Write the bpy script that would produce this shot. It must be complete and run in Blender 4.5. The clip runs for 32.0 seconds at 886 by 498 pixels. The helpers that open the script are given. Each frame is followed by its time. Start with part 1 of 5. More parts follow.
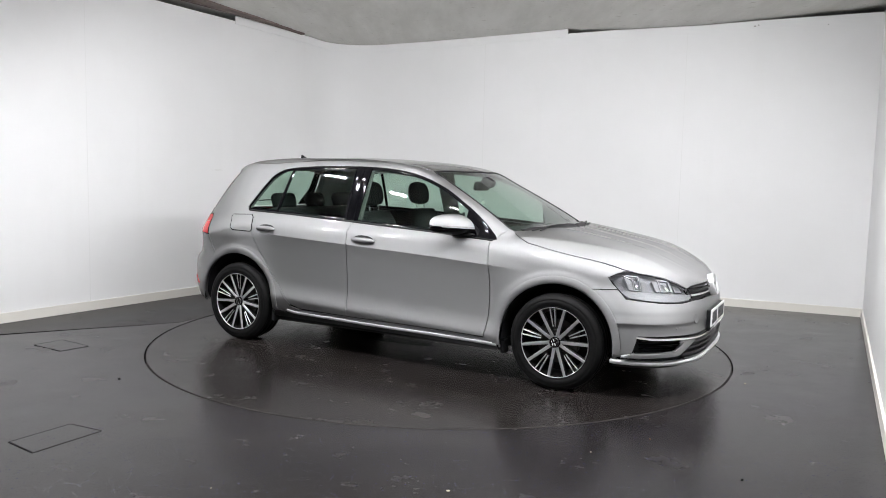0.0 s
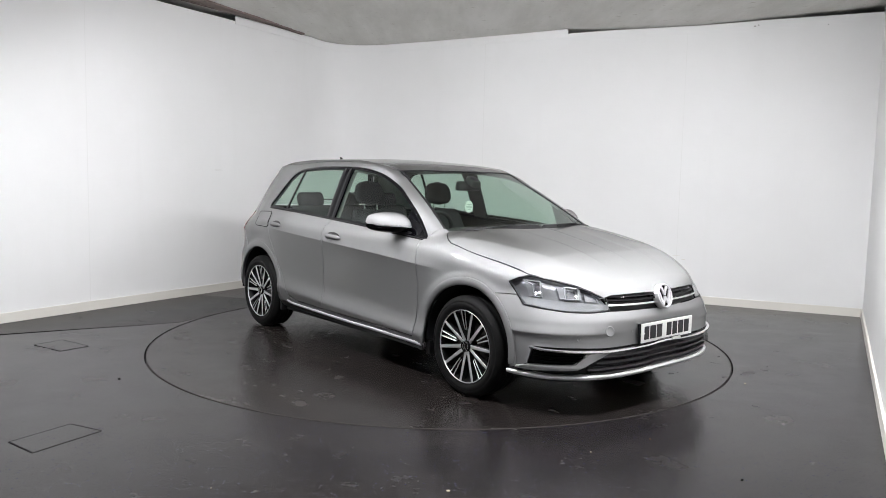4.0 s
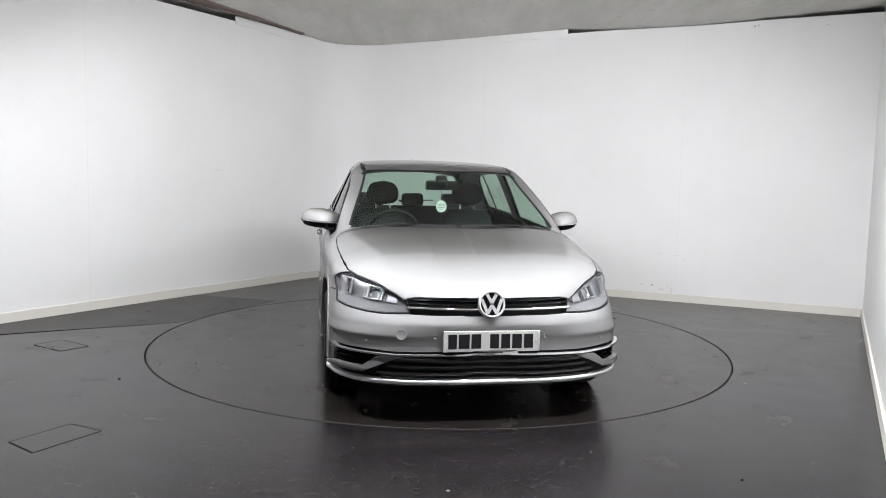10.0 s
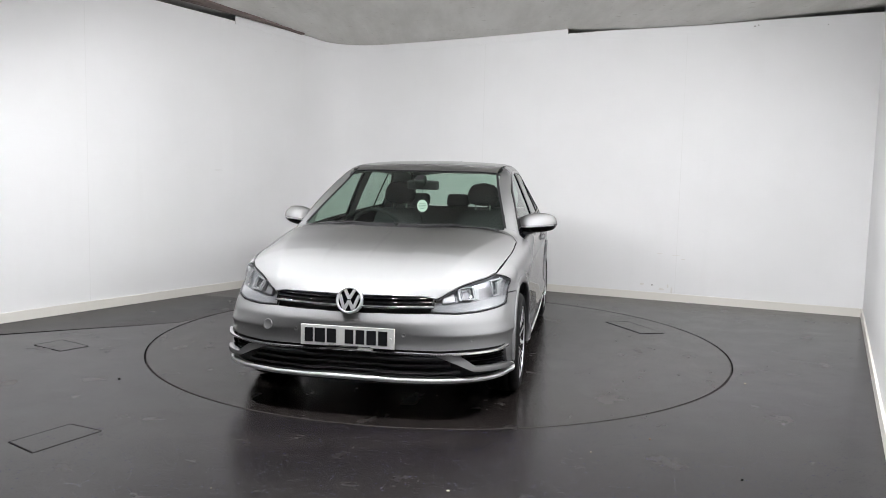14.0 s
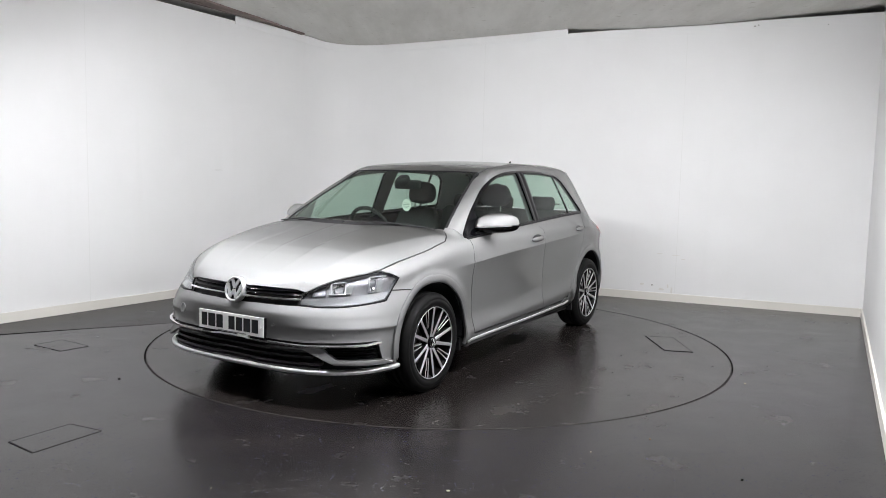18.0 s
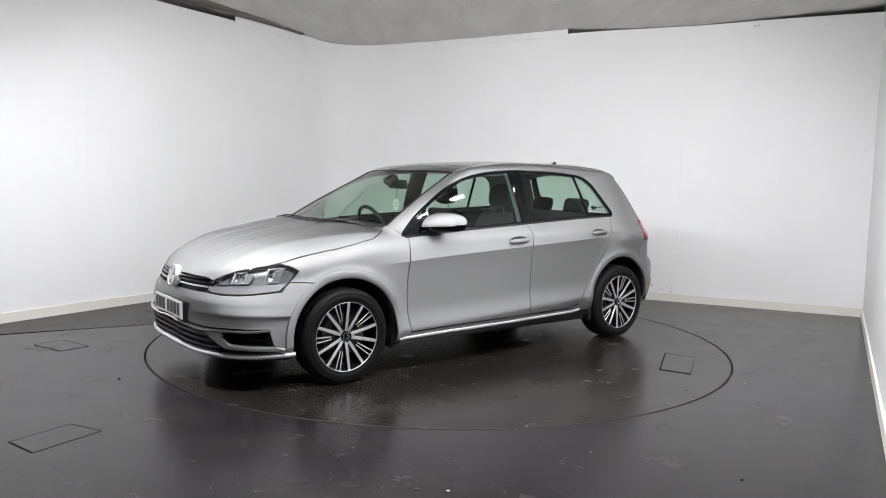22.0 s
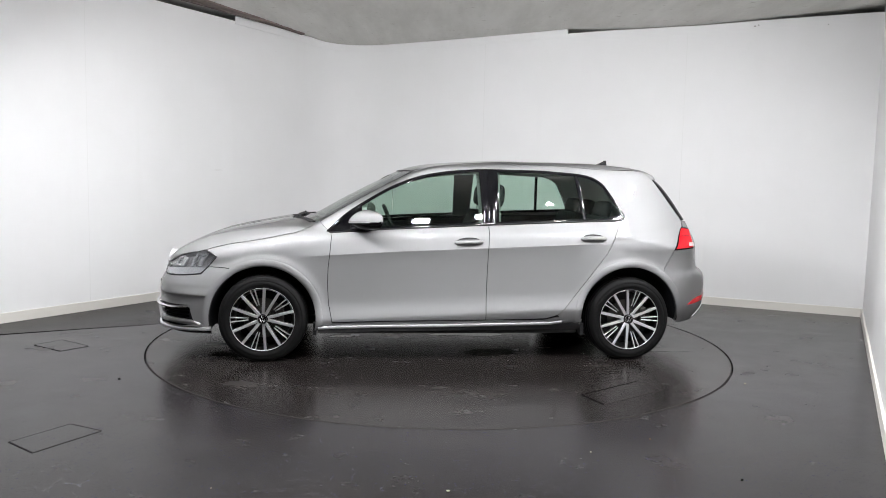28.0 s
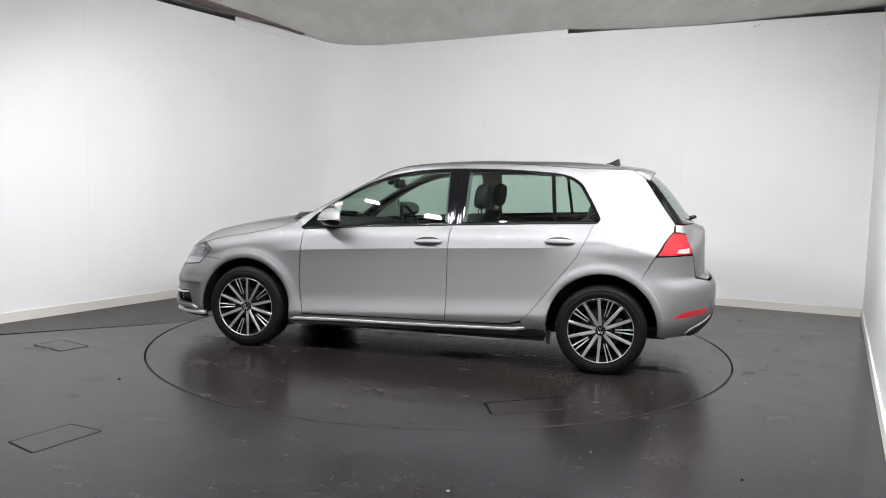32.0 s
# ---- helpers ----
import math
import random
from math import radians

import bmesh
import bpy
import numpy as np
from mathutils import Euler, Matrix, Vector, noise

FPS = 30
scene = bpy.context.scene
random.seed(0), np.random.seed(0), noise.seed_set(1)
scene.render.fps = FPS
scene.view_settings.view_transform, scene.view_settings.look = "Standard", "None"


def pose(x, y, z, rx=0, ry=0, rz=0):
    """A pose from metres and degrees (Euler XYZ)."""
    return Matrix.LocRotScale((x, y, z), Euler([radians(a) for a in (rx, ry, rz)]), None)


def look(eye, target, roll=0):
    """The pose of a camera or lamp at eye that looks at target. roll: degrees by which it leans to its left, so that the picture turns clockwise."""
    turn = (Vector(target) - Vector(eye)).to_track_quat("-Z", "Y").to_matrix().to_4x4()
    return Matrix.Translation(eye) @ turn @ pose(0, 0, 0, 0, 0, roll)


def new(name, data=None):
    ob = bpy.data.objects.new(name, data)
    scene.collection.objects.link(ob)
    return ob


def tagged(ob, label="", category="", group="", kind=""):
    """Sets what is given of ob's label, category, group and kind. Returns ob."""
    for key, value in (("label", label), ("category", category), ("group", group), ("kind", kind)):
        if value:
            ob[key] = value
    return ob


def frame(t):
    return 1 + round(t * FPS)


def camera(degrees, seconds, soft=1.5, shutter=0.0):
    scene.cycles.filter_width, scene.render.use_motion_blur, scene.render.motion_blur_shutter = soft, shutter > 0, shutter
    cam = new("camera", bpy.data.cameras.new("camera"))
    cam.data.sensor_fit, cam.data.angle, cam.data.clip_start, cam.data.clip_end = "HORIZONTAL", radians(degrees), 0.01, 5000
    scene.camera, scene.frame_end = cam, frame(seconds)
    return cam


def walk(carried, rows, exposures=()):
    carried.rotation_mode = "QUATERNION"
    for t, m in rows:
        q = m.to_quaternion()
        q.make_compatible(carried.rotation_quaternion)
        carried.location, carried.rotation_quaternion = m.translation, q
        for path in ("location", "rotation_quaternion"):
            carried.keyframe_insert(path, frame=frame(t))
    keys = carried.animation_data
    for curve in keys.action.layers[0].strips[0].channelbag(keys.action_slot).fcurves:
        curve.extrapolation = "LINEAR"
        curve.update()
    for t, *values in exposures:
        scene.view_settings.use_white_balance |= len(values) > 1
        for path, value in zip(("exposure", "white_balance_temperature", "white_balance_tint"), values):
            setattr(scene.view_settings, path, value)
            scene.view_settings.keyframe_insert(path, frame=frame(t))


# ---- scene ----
# The camera stands still on its stand; the turntable turns the car at an even pace.
DURATION = 32.0
cam = camera(61.12, DURATION, soft=0.9)
EYE = Vector((0.0, -6.013, 1.296))
YAW, PITCH = radians(0.123), radians(-5.379)
AHEAD = Vector((math.sin(YAW) * math.cos(PITCH), math.cos(YAW) * math.cos(PITCH), math.sin(PITCH)))
CAM_POSE = look(EYE, EYE + AHEAD, 1.281)
walk(cam, [(0.0, CAM_POSE), (DURATION, CAM_POSE)], exposures=[(0.0, 0.0), (DURATION, 0.0)])

TURN_START, TURN_RATE = -28.59, -5.1712     # degrees, degrees per second
CAR_OFFSET = (0.008, -0.084)
TABLE_R = 2.235

# ---- light ----
world = bpy.data.worlds.new("world")
world.use_nodes = True
world.node_tree.nodes["Background"].inputs["Color"].default_value = (0.9, 0.95, 1.0, 1)
world.node_tree.nodes["Background"].inputs["Strength"].default_value = 0.02
scene.world = world

# A half ring of small floodlights hangs round the camera's side of the turntable.
LIGHT_RING, LIGHT_HEIGHT, LIGHT_STRENGTH, LIGHT_TIP = 2.86, 2.84, 1060.0, 32.0
LIGHT_ANGLES = [-163.5 + 143.0 * k / 9 for k in range(10)]


# ---- materials ----
def material(name, color, rough=0.5, metal=0.0, coat=0.0, spec=0.5, coat_rough=0.03):
    m = bpy.data.materials.new(name)
    m.use_nodes = True
    b = m.node_tree.nodes["Principled BSDF"]
    b.inputs["Base Color"].default_value = (*color, 1)
    b.inputs["Roughness"].default_value = rough
    b.inputs["Metallic"].default_value = metal
    b.inputs["Coat Weight"].default_value = coat
    b.inputs["Coat Roughness"].default_value = coat_rough
    b.inputs["Specular IOR Level"].default_value = spec
    return m


def node(m, kind, **values):
    n = m.node_tree.nodes.new(kind)
    for key, value in values.items():
        n.inputs[key.replace("_", " ")].default_value = value
    return n


def link(m, a, b):
    m.node_tree.links.new(a, b)


def shader(m):
    return m.node_tree.nodes["Principled BSDF"]


def coords(m, scale=(1, 1, 1)):
    t = m.node_tree.nodes.new("ShaderNodeTexCoord")
    mp = m.node_tree.nodes.new("ShaderNodeMapping")
    mp.inputs["Scale"].default_value = scale
    link(m, t.outputs["Object"], mp.inputs["Vector"])
    return mp.outputs["Vector"]


def noise_node(m, vec, scale, detail=4.0, rough=0.55):
    n = node(m, "ShaderNodeTexNoise", Scale=scale, Detail=detail, Roughness=rough)
    link(m, vec, n.inputs["Vector"])
    return n.outputs["Fac"]


def ramp(m, fac, stops):
    r = m.node_tree.nodes.new("ShaderNodeValToRGB")
    e = r.color_ramp.elements
    while len(e) < len(stops):
        e.new(0.5)
    for el, (p, c) in zip(e, stops):
        el.position = p
        el.color = (c, c, c, 1) if isinstance(c, (int, float)) else (*c, 1)
    link(m, fac, r.inputs["Fac"])
    return r.outputs["Color"]


def bump(m, fac, strength, distance=0.01):
    b = node(m, "ShaderNodeBump", Strength=strength, Distance=distance)
    link(m, fac, b.inputs["Height"])
    link(m, b.outputs["Normal"], shader(m).inputs["Normal"])


def mix_color(m, fac, a, b, mode="MIX"):
    n = m.node_tree.nodes.new("ShaderNodeMix")
    n.data_type, n.blend_type = "RGBA", mode
    for s, v in ((n.inputs["Factor"], fac), (n.inputs[6], a), (n.inputs[7], b)):
        if isinstance(v, bpy.types.NodeSocket):
            link(m, v, s)
        elif isinstance(v, (int, float)):
            s.default_value = v
        else:
            s.default_value = (*v, 1)
    return n.outputs[2]


def wall_paint(name):
    """White emulsion with faint roller marks and a few scuffs."""
    m = material(name, (0.84, 0.84, 0.835), 0.5)
    v = coords(m)
    big = noise_node(m, v, 0.8, 4)
    streak = noise_node(m, coords(m, (3.0, 3.0, 0.25)), 2.0, 3)
    c = mix_color(m, ramp(m, big, [(0.35, 0.0), (0.7, 1.0)]), (0.815, 0.815, 0.81), (0.86, 0.86, 0.858))
    c = mix_color(m, ramp(m, streak, [(0.55, 0.0), (0.8, 0.35)]), c, (0.80, 0.80, 0.79))
    scuff = noise_node(m, coords(m, (1.0, 1.0, 5.0)), 2.6, 8, 0.7)
    c = mix_color(m, ramp(m, scuff, [(0.70, 0.0), (0.76, 0.5)]), c, (0.52, 0.50, 0.47))
    link(m, c, shader(m).inputs["Base Color"])
    bump(m, noise_node(m, v, 70, 3), 0.05, 0.003)
    return m


def concrete(name):
    m = material(name, (0.62, 0.61, 0.575), 0.8)
    v = coords(m)
    streak = noise_node(m, coords(m, (1.6, 0.35, 1.0)), 2.2, 7, 0.65)
    spots = noise_node(m, v, 9.0, 6, 0.7)
    c = mix_color(m, ramp(m, streak, [(0.36, 0.0), (0.66, 1.0)]), (0.66, 0.65, 0.61), (0.78, 0.77, 0.735))
    c = mix_color(m, ramp(m, spots, [(0.60, 0.0), (0.72, 0.6)]), c, (0.40, 0.37, 0.32))
    link(m, c, shader(m).inputs["Base Color"])
    bump(m, spots, 0.25, 0.01)
    return m


def vinyl_floor(name, tone, turn, smear, puddle, flecks):
    """Dark safety vinyl, worn and damp, with fine blue and pale flecks."""
    m = material(name, tone, 0.3, spec=0.28)
    v = coords(m)
    big = noise_node(m, v, 0.7, 5, 0.6)
    mid = noise_node(m, v, 4.0, 6, 0.65)
    col = mix_color(m, ramp(m, big, [(0.35, 0.0), (0.68, 1.0)]), tone, tuple(c * 1.45 for c in tone))
    wipe = coords(m, (0.5, 2.4, 1.0))
    wipe.node.inputs["Rotation"].default_value = (0, 0, radians(turn))
    marks = noise_node(m, wipe, 1.5, 6, 0.62)
    worn = ramp(m, marks, [(0.50, 0.0), (0.74, smear)])
    col = mix_color(m, worn, col, (0.052, 0.046, 0.040))
    grit = ramp(m, noise_node(m, v, 90.0, 3, 0.6), [(0.38, 0.0), (0.60, 1.0)])
    col = mix_color(m, grit, mix_color(m, 1.0, col, (0.62, 0.62, 0.62), "MULTIPLY"), col)
    for scale, low, high, tint in ((46.0, 0.52, 0.56, (0.13, 0.14, 0.40)), (62.0, 0.62, 0.66, (0.26, 0.25, 0.26)), (120.0, 0.60, 0.64, (0.07, 0.06, 0.07))):
        cells = node(m, "ShaderNodeTexVoronoi", Scale=scale)
        link(m, v, cells.inputs["Vector"])
        fleck = ramp(m, cells.outputs["Distance"], [(0.14, 1.0), (0.22, 0.0)])
        pick = ramp(m, cells.outputs["Color"], [(low, 0.0), (high, 1.0)])
        some = mix_color(m, 1.0, pick, (flecks, flecks, flecks), "MULTIPLY")
        col = mix_color(m, mix_color(m, 1.0, fleck, some, "MULTIPLY"), col, tint)
    link(m, col, shader(m).inputs["Base Color"])
    dry = mix_color(m, worn, ramp(m, mid, [(0.25, 0.21), (0.75, 0.29)]), (0.32, 0.32, 0.32))
    pool = ramp(m, noise_node(m, wipe, 2.6, 4, 0.5), [(0.66, 0.0), (0.69, puddle)])
    link(m, mix_color(m, pool, dry, (0.10, 0.10, 0.10)), shader(m).inputs["Roughness"])
    bump(m, noise_node(m, v, 120, 3), 0.05, 0.002)
    return m


M_WALL = wall_paint("white_wall_paint")
M_SKIRT = material("cream_skirting", (0.76, 0.735, 0.68), 0.5)
M_FLOOR = vinyl_floor("dark_vinyl", (0.0132, 0.0114, 0.0120), 15, 0.30, 0.25, 0.24)
M_TABLE = vinyl_floor("turntable_vinyl", (0.0125, 0.0104, 0.0098), -35, 0.42, 0.15, 0.05)
M_CEIL = concrete("concrete_ceiling")
M_FITTING = material("white_fitting_enamel", (0.7, 0.7, 0.7), 0.4)
M_OPAL = material("glowing_opal", (0.8, 0.8, 0.8), 0.4)
shader(M_OPAL).inputs["Emission Color"].default_value = (0.985, 0.985, 1.015, 1)
shader(M_OPAL).inputs["Emission Strength"].default_value = LIGHT_STRENGTH
M_DARK = material("dark_void", (0.012, 0.012, 0.012), 0.7)
# Black of the floor studs; along joints it paints the shadow in a gap.
M_GROOVE = material("black_gap_shade_and_stud", (0.002, 0.002, 0.002), 0.9, spec=0.05)


# ---- mesh helpers ----
def mesh_object(name, verts, faces, mat, smooth=False):
    me = bpy.data.meshes.new(name)
    me.from_pydata([tuple(v) for v in verts], [], faces)
    me.materials.append(mat)
    if smooth:
        me.polygons.foreach_set("use_smooth", [True] * len(me.polygons))
    me.update()
    return new(name, me)


def part(name, bm, mat, parent, label=""):
    """One mesh under a thing or a part."""
    me = bpy.data.meshes.new(name)
    bmesh.ops.recalc_face_normals(bm, faces=bm.faces)
    bm.to_mesh(me)
    bm.free()
    me.materials.append(mat)
    ob = new(name, me)
    if parent is not None:
        ob.parent = parent
    if label:
        ob["label"] = label
    return ob


def box(bm, x0, x1, y0, y1, z0, z1, m=None):
    r = bmesh.ops.create_cube(bm, size=1.0)["verts"]
    for v in r:
        v.co = Vector(((x0 + x1) / 2 + v.co.x * (x1 - x0), (y0 + y1) / 2 + v.co.y * (y1 - y0), (z0 + z1) / 2 + v.co.z * (z1 - z0)))
        if m is not None:
            v.co = m @ v.co
    return r


def bevel_all(bm, width, segments=2, angle=30):
    edges = [e for e in bm.edges if len(e.link_faces) == 2 and e.calc_face_angle(0) > radians(angle)]
    bmesh.ops.bevel(bm, geom=edges, offset=width, segments=segments, affect="EDGES", profile=0.5)


def smooth_faces(bm, angle=35):
    for f in bm.faces:
        f.smooth = True
    for e in bm.edges:
        if len(e.link_faces) != 2 or e.calc_face_angle(0) > radians(angle):
            e.smooth = False


def structure(ob, label, category):
    return tagged(ob, label, category, kind="structure")


# ---- the room ----
LEFT_A, CORNER, RIGHT_C = Vector((-3.69, 0.20)), Vector((-1.385, 3.93)), Vector((4.25, 1.44))
LEFT_DIR = (CORNER - LEFT_A).normalized()
BACK_DIR = (RIGHT_C - CORNER).normalized()
RIGHT_DIR = (Vector((2.27, -2.34)) - RIGHT_C).normalized()
FILLET = 0.75


# Heights along the walls: u runs from the left wall (below zero) round the corner to the back wall.
WALL_TOP = ((-4.0, 2.981), (-1.72, 2.965), (0.0, 2.930), (0.5, 2.925), (3.03, 2.964), (3.32, 2.973), (4.5, 2.970), (4.8, 2.981), (5.3, 2.990), (6.1, 2.999))
BOARD_TOP = ((-1.8, 3.018), (-1.04, 3.006), (-0.56, 2.994), (-0.36, 2.968), (0.0, 2.953), (0.8, 2.958), (1.6, 2.971), (2.3, 2.990), (3.03, 3.014))
SOFFIT = ((-4.0, 3.016), (-1.7, 3.026), (-1.04, 3.016), (-0.56, 3.000), (-0.36, 2.974), (0.0, 2.957), (0.8, 2.961), (1.6, 2.974), (2.3, 2.993), (3.03, 3.016), (3.3, 2.996), (3.63, 2.982), (4.5, 2.976), (4.8, 2.990), (5.3, 3.012), (6.1, 3.060))


def along(p, table):
    """A height read off both walls' tables, each counting by how near its wall is."""
    v = p - CORNER
    s, d = v.dot(BACK_DIR), -v.dot(LEFT_DIR)
    to_back, to_left = max(v.dot(Vector((BACK_DIR.y, -BACK_DIR.x))), 0) + 1e-4, max(v.dot(Vector((LEFT_DIR.y, -LEFT_DIR.x))), 0) + 1e-4
    us, zs = [q[0] for q in table], [q[1] for q in table]
    return (float(np.interp(s, us, zs)) * to_left + float(np.interp(-d, us, zs)) * to_back) / (to_left + to_back)


def top_height(p):
    return along(p, WALL_TOP)


def corner_path():
    """Plan of left wall, rounded corner and back wall, seen from the room's inside."""
    start = CORNER - LEFT_DIR * 9.0
    a, b = CORNER - LEFT_DIR * FILLET, CORNER + BACK_DIR * FILLET
    pts = [start + (a - start) * (i / 12) for i in range(13)]
    for i in range(1, 36):
        t = i / 36
        pts.append(a * (1 - t) ** 2 + CORNER * (2 * t * (1 - t)) + b * t * t)
    pts += [b + (RIGHT_C - b) * (i / 10) for i in range(11)]
    return pts


def outward(pts, i):
    d = (pts[min(i + 1, len(pts) - 1)] - pts[max(i - 1, 0)]).normalized()
    return Vector((-d.y, d.x))


def wall_strip(name, pts, low, high, inner, outer, mat):
    """A strip of wall along a plan line; low and high are heights or functions of the plan point."""
    verts, faces = [], []
    n = len(pts)
    for i, p in enumerate(pts):
        o = outward(pts, i)
        lo = low(p) if callable(low) else low
        hi = high(p) if callable(high) else high
        for off, z in ((inner, lo), (inner, hi), (outer, hi), (outer, lo)):
            q = p + o * off
            verts.append((q.x, q.y, z))
    for i in range(n - 1):
        for k in range(4):
            a, b = 4 * i + k, 4 * i + (k + 1) % 4
            faces.append((a, b, b + 4, a + 4))
    faces += [(3, 2, 1, 0), tuple(4 * (n - 1) + k for k in range(4))]
    return mesh_object(name, verts, faces, mat)


PATH = corner_path()
structure(wall_strip("wall_back", PATH, 0.0, top_height, 0.0, 0.12, M_WALL), "white painted studio wall with a rounded corner", "wall")
BOARD = [p for p in PATH if -1.95 < (p - CORNER).dot(LEFT_DIR) and (p - CORNER).dot(BACK_DIR) < 3.0]
BOARD = [CORNER - LEFT_DIR * 1.78] + BOARD + [CORNER + BACK_DIR * 3.03]
structure(wall_strip("trim", BOARD, lambda p: along(p, BOARD_TOP) - 0.084, lambda p: along(p, BOARD_TOP), -0.010, -0.002, M_WALL), "narrow white board fixed along the wall's top", "wall board")
structure(wall_strip("baseboard", PATH, 0.0, 0.085, -0.018, -0.002, M_SKIRT), "cream painted skirting board along the wall", "baseboard")
RIGHT_END = RIGHT_C + RIGHT_DIR * 13.0
RPATH = [RIGHT_C + (RIGHT_END - RIGHT_C) * (i / 20) for i in range(21)]
structure(wall_strip("wall_right", RPATH, 0.0, 3.4, 0.0, 0.12, M_WALL), "white painted side wall beside the camera", "wall")
structure(wall_strip("baseboard", RPATH, 0.0, 0.085, -0.018, -0.002, M_SKIRT), "cream painted skirting board along the side wall", "baseboard")
structure(wall_strip("wall_rear", [RIGHT_END, PATH[0] + Vector((-2.5, -4.0)), PATH[0]], 0.0, 3.4, 0.0, 0.12, M_WALL), "white painted wall behind the camera", "wall")


def floor_sheet():
    """Floor with a round opening for the turntable."""
    bm = bmesh.new()
    n = 160
    ring = [bm.verts.new((math.cos(2 * math.pi * i / n) * TABLE_R, math.sin(2 * math.pi * i / n) * TABLE_R, 0)) for i in range(n)]
    mid = [bm.verts.new((math.cos(2 * math.pi * i / n) * 5, math.sin(2 * math.pi * i / n) * 5, 0)) for i in range(n)]
    far = [bm.verts.new((math.cos(2 * math.pi * i / n) * 16, math.sin(2 * math.pi * i / n) * 16, 0)) for i in range(n)]
    low = [bm.verts.new((v.co.x, v.co.y, -0.08)) for v in ring]
    for a, b in ((ring, mid), (mid, far), (low, ring)):
        for i in range(n):
            j = (i + 1) % n
            bm.faces.new((a[i], b[i], b[j], a[j]))
    bm.faces.new(low)
    return part("floor", bm, M_FLOOR, None)


structure(floor_sheet(), "dark grey vinyl floor with damp sheen and blue flecks", "floor")


def ceiling_z(x, y):
    return along(Vector((x, y)), SOFFIT)


def ceiling_sheet():
    """Uneven concrete soffit that sags to meet the wall's top."""
    verts, faces = [], []
    rows = 150
    for j in range(rows + 1):
        for i in range(rows + 1):
            x, y = -13 + 20 * i / rows, -13 + 19 * j / rows
            verts.append((x, y, ceiling_z(x, y) + 0.006 * abs(noise.noise(Vector((x * 1.3, y * 1.3, 0.3))))))
    for j in range(rows):
        for i in range(rows):
            a = j * (rows + 1) + i
            faces.append((a, a + 1, a + rows + 2, a + rows + 1))
    top = len(verts)
    verts += [(x, y, z + 0.15) for x, y, z in verts]
    faces += [tuple(v + top for v in reversed(f)) for f in faces]
    return mesh_object("ceiling", verts, faces, M_CEIL, True)


structure(ceiling_sheet(), "bare grey concrete ceiling above the walls", "ceiling")


M_RIB = material("dark_soffit_rib", (0.20, 0.15, 0.135), 0.8)


def soffit_ribs():
    """Dark uneven ribs that show between the left wall and the soffit."""
    inward = Vector((LEFT_DIR.y, -LEFT_DIR.x))
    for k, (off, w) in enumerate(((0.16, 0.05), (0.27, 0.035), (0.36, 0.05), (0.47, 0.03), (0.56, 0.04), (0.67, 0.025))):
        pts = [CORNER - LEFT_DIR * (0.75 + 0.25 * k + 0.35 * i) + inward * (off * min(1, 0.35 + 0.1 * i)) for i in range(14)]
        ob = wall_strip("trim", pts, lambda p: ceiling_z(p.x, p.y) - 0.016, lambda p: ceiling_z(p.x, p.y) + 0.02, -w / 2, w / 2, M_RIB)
        structure(ob, "dark narrow rib under the soffit", "ceiling board")


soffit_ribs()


def wall_joint(p, n, top):
    """A filled joint between two wall boards: a hairline bead."""
    bm = bmesh.new()
    q = p + n * 0.0006
    t = Vector((-n.y, n.x)) * 0.003
    vs = [bm.verts.new((w.x, w.y, z)) for z in (0.09, top) for w in (q - t, q + t, q + t - n * 0.004, q - t - n * 0.004)]
    for f in ((0, 1, 5, 4), (1, 2, 6, 5), (2, 3, 7, 6), (3, 0, 4, 7), (4, 5, 6, 7)):
        bm.faces.new([vs[i] for i in f])
    structure(part("trim", bm, M_JOINT, None), "faint filled joint between wall boards", "wall joint")


M_JOINT = material("joint_filler", (0.79, 0.79, 0.78), 0.6)
LEFT_IN, BACK_IN = Vector((LEFT_DIR.y, -LEFT_DIR.x)), Vector((BACK_DIR.y, -BACK_DIR.x))
for d in (3.56,):
    wall_joint(CORNER - LEFT_DIR * d, LEFT_IN, 2.9)
for s in (2.03, 4.335):
    wall_joint(CORNER + BACK_DIR * s, BACK_IN, 2.9)


def ceiling_light(x, y, turn):
    """A small rectangular floodlight: glowing front in an enamel shroud, tipped towards the table, on a yoke."""
    root = tagged(new("ceiling_light"), "small bright white floodlight hung below the ceiling", "ceiling light", "ring of floodlights")
    tip = pose(0, 0, 0, LIGHT_TIP, 0, 0)
    bm = bmesh.new()
    box(bm, -0.10, 0.10, -0.0225, 0.0225, -0.030, -0.022, tip)
    part("diffuser", bm, M_OPAL, root)
    bm = bmesh.new()
    box(bm, -0.11, 0.11, -0.0325, 0.0325, -0.018, 0.030, tip)
    for x0, x1, y0, y1 in ((-0.11, -0.104, -0.0325, 0.0325), (0.104, 0.11, -0.0325, 0.0325), (-0.104, 0.104, -0.0325, -0.0265), (-0.104, 0.104, 0.0265, 0.0325)):
        box(bm, x0, x1, y0, y1, -0.034, -0.018, tip)
    part("housing", bm, M_FITTING, root)
    up = ceiling_z(x, y) - LIGHT_HEIGHT
    for dx in (-0.118, 0.118):
        bm = bmesh.new()
        box(bm, dx - 0.004, dx + 0.004, -0.012, 0.012, -0.01, up + 0.003)
        part("yoke_arm", bm, M_FITTING, root)
    root.matrix_basis = pose(x, y, LIGHT_HEIGHT, 0, 0, turn)


for angle in LIGHT_ANGLES:
    ceiling_light(LIGHT_RING * math.cos(radians(angle)), LIGHT_RING * math.sin(radians(angle)), angle + 90)


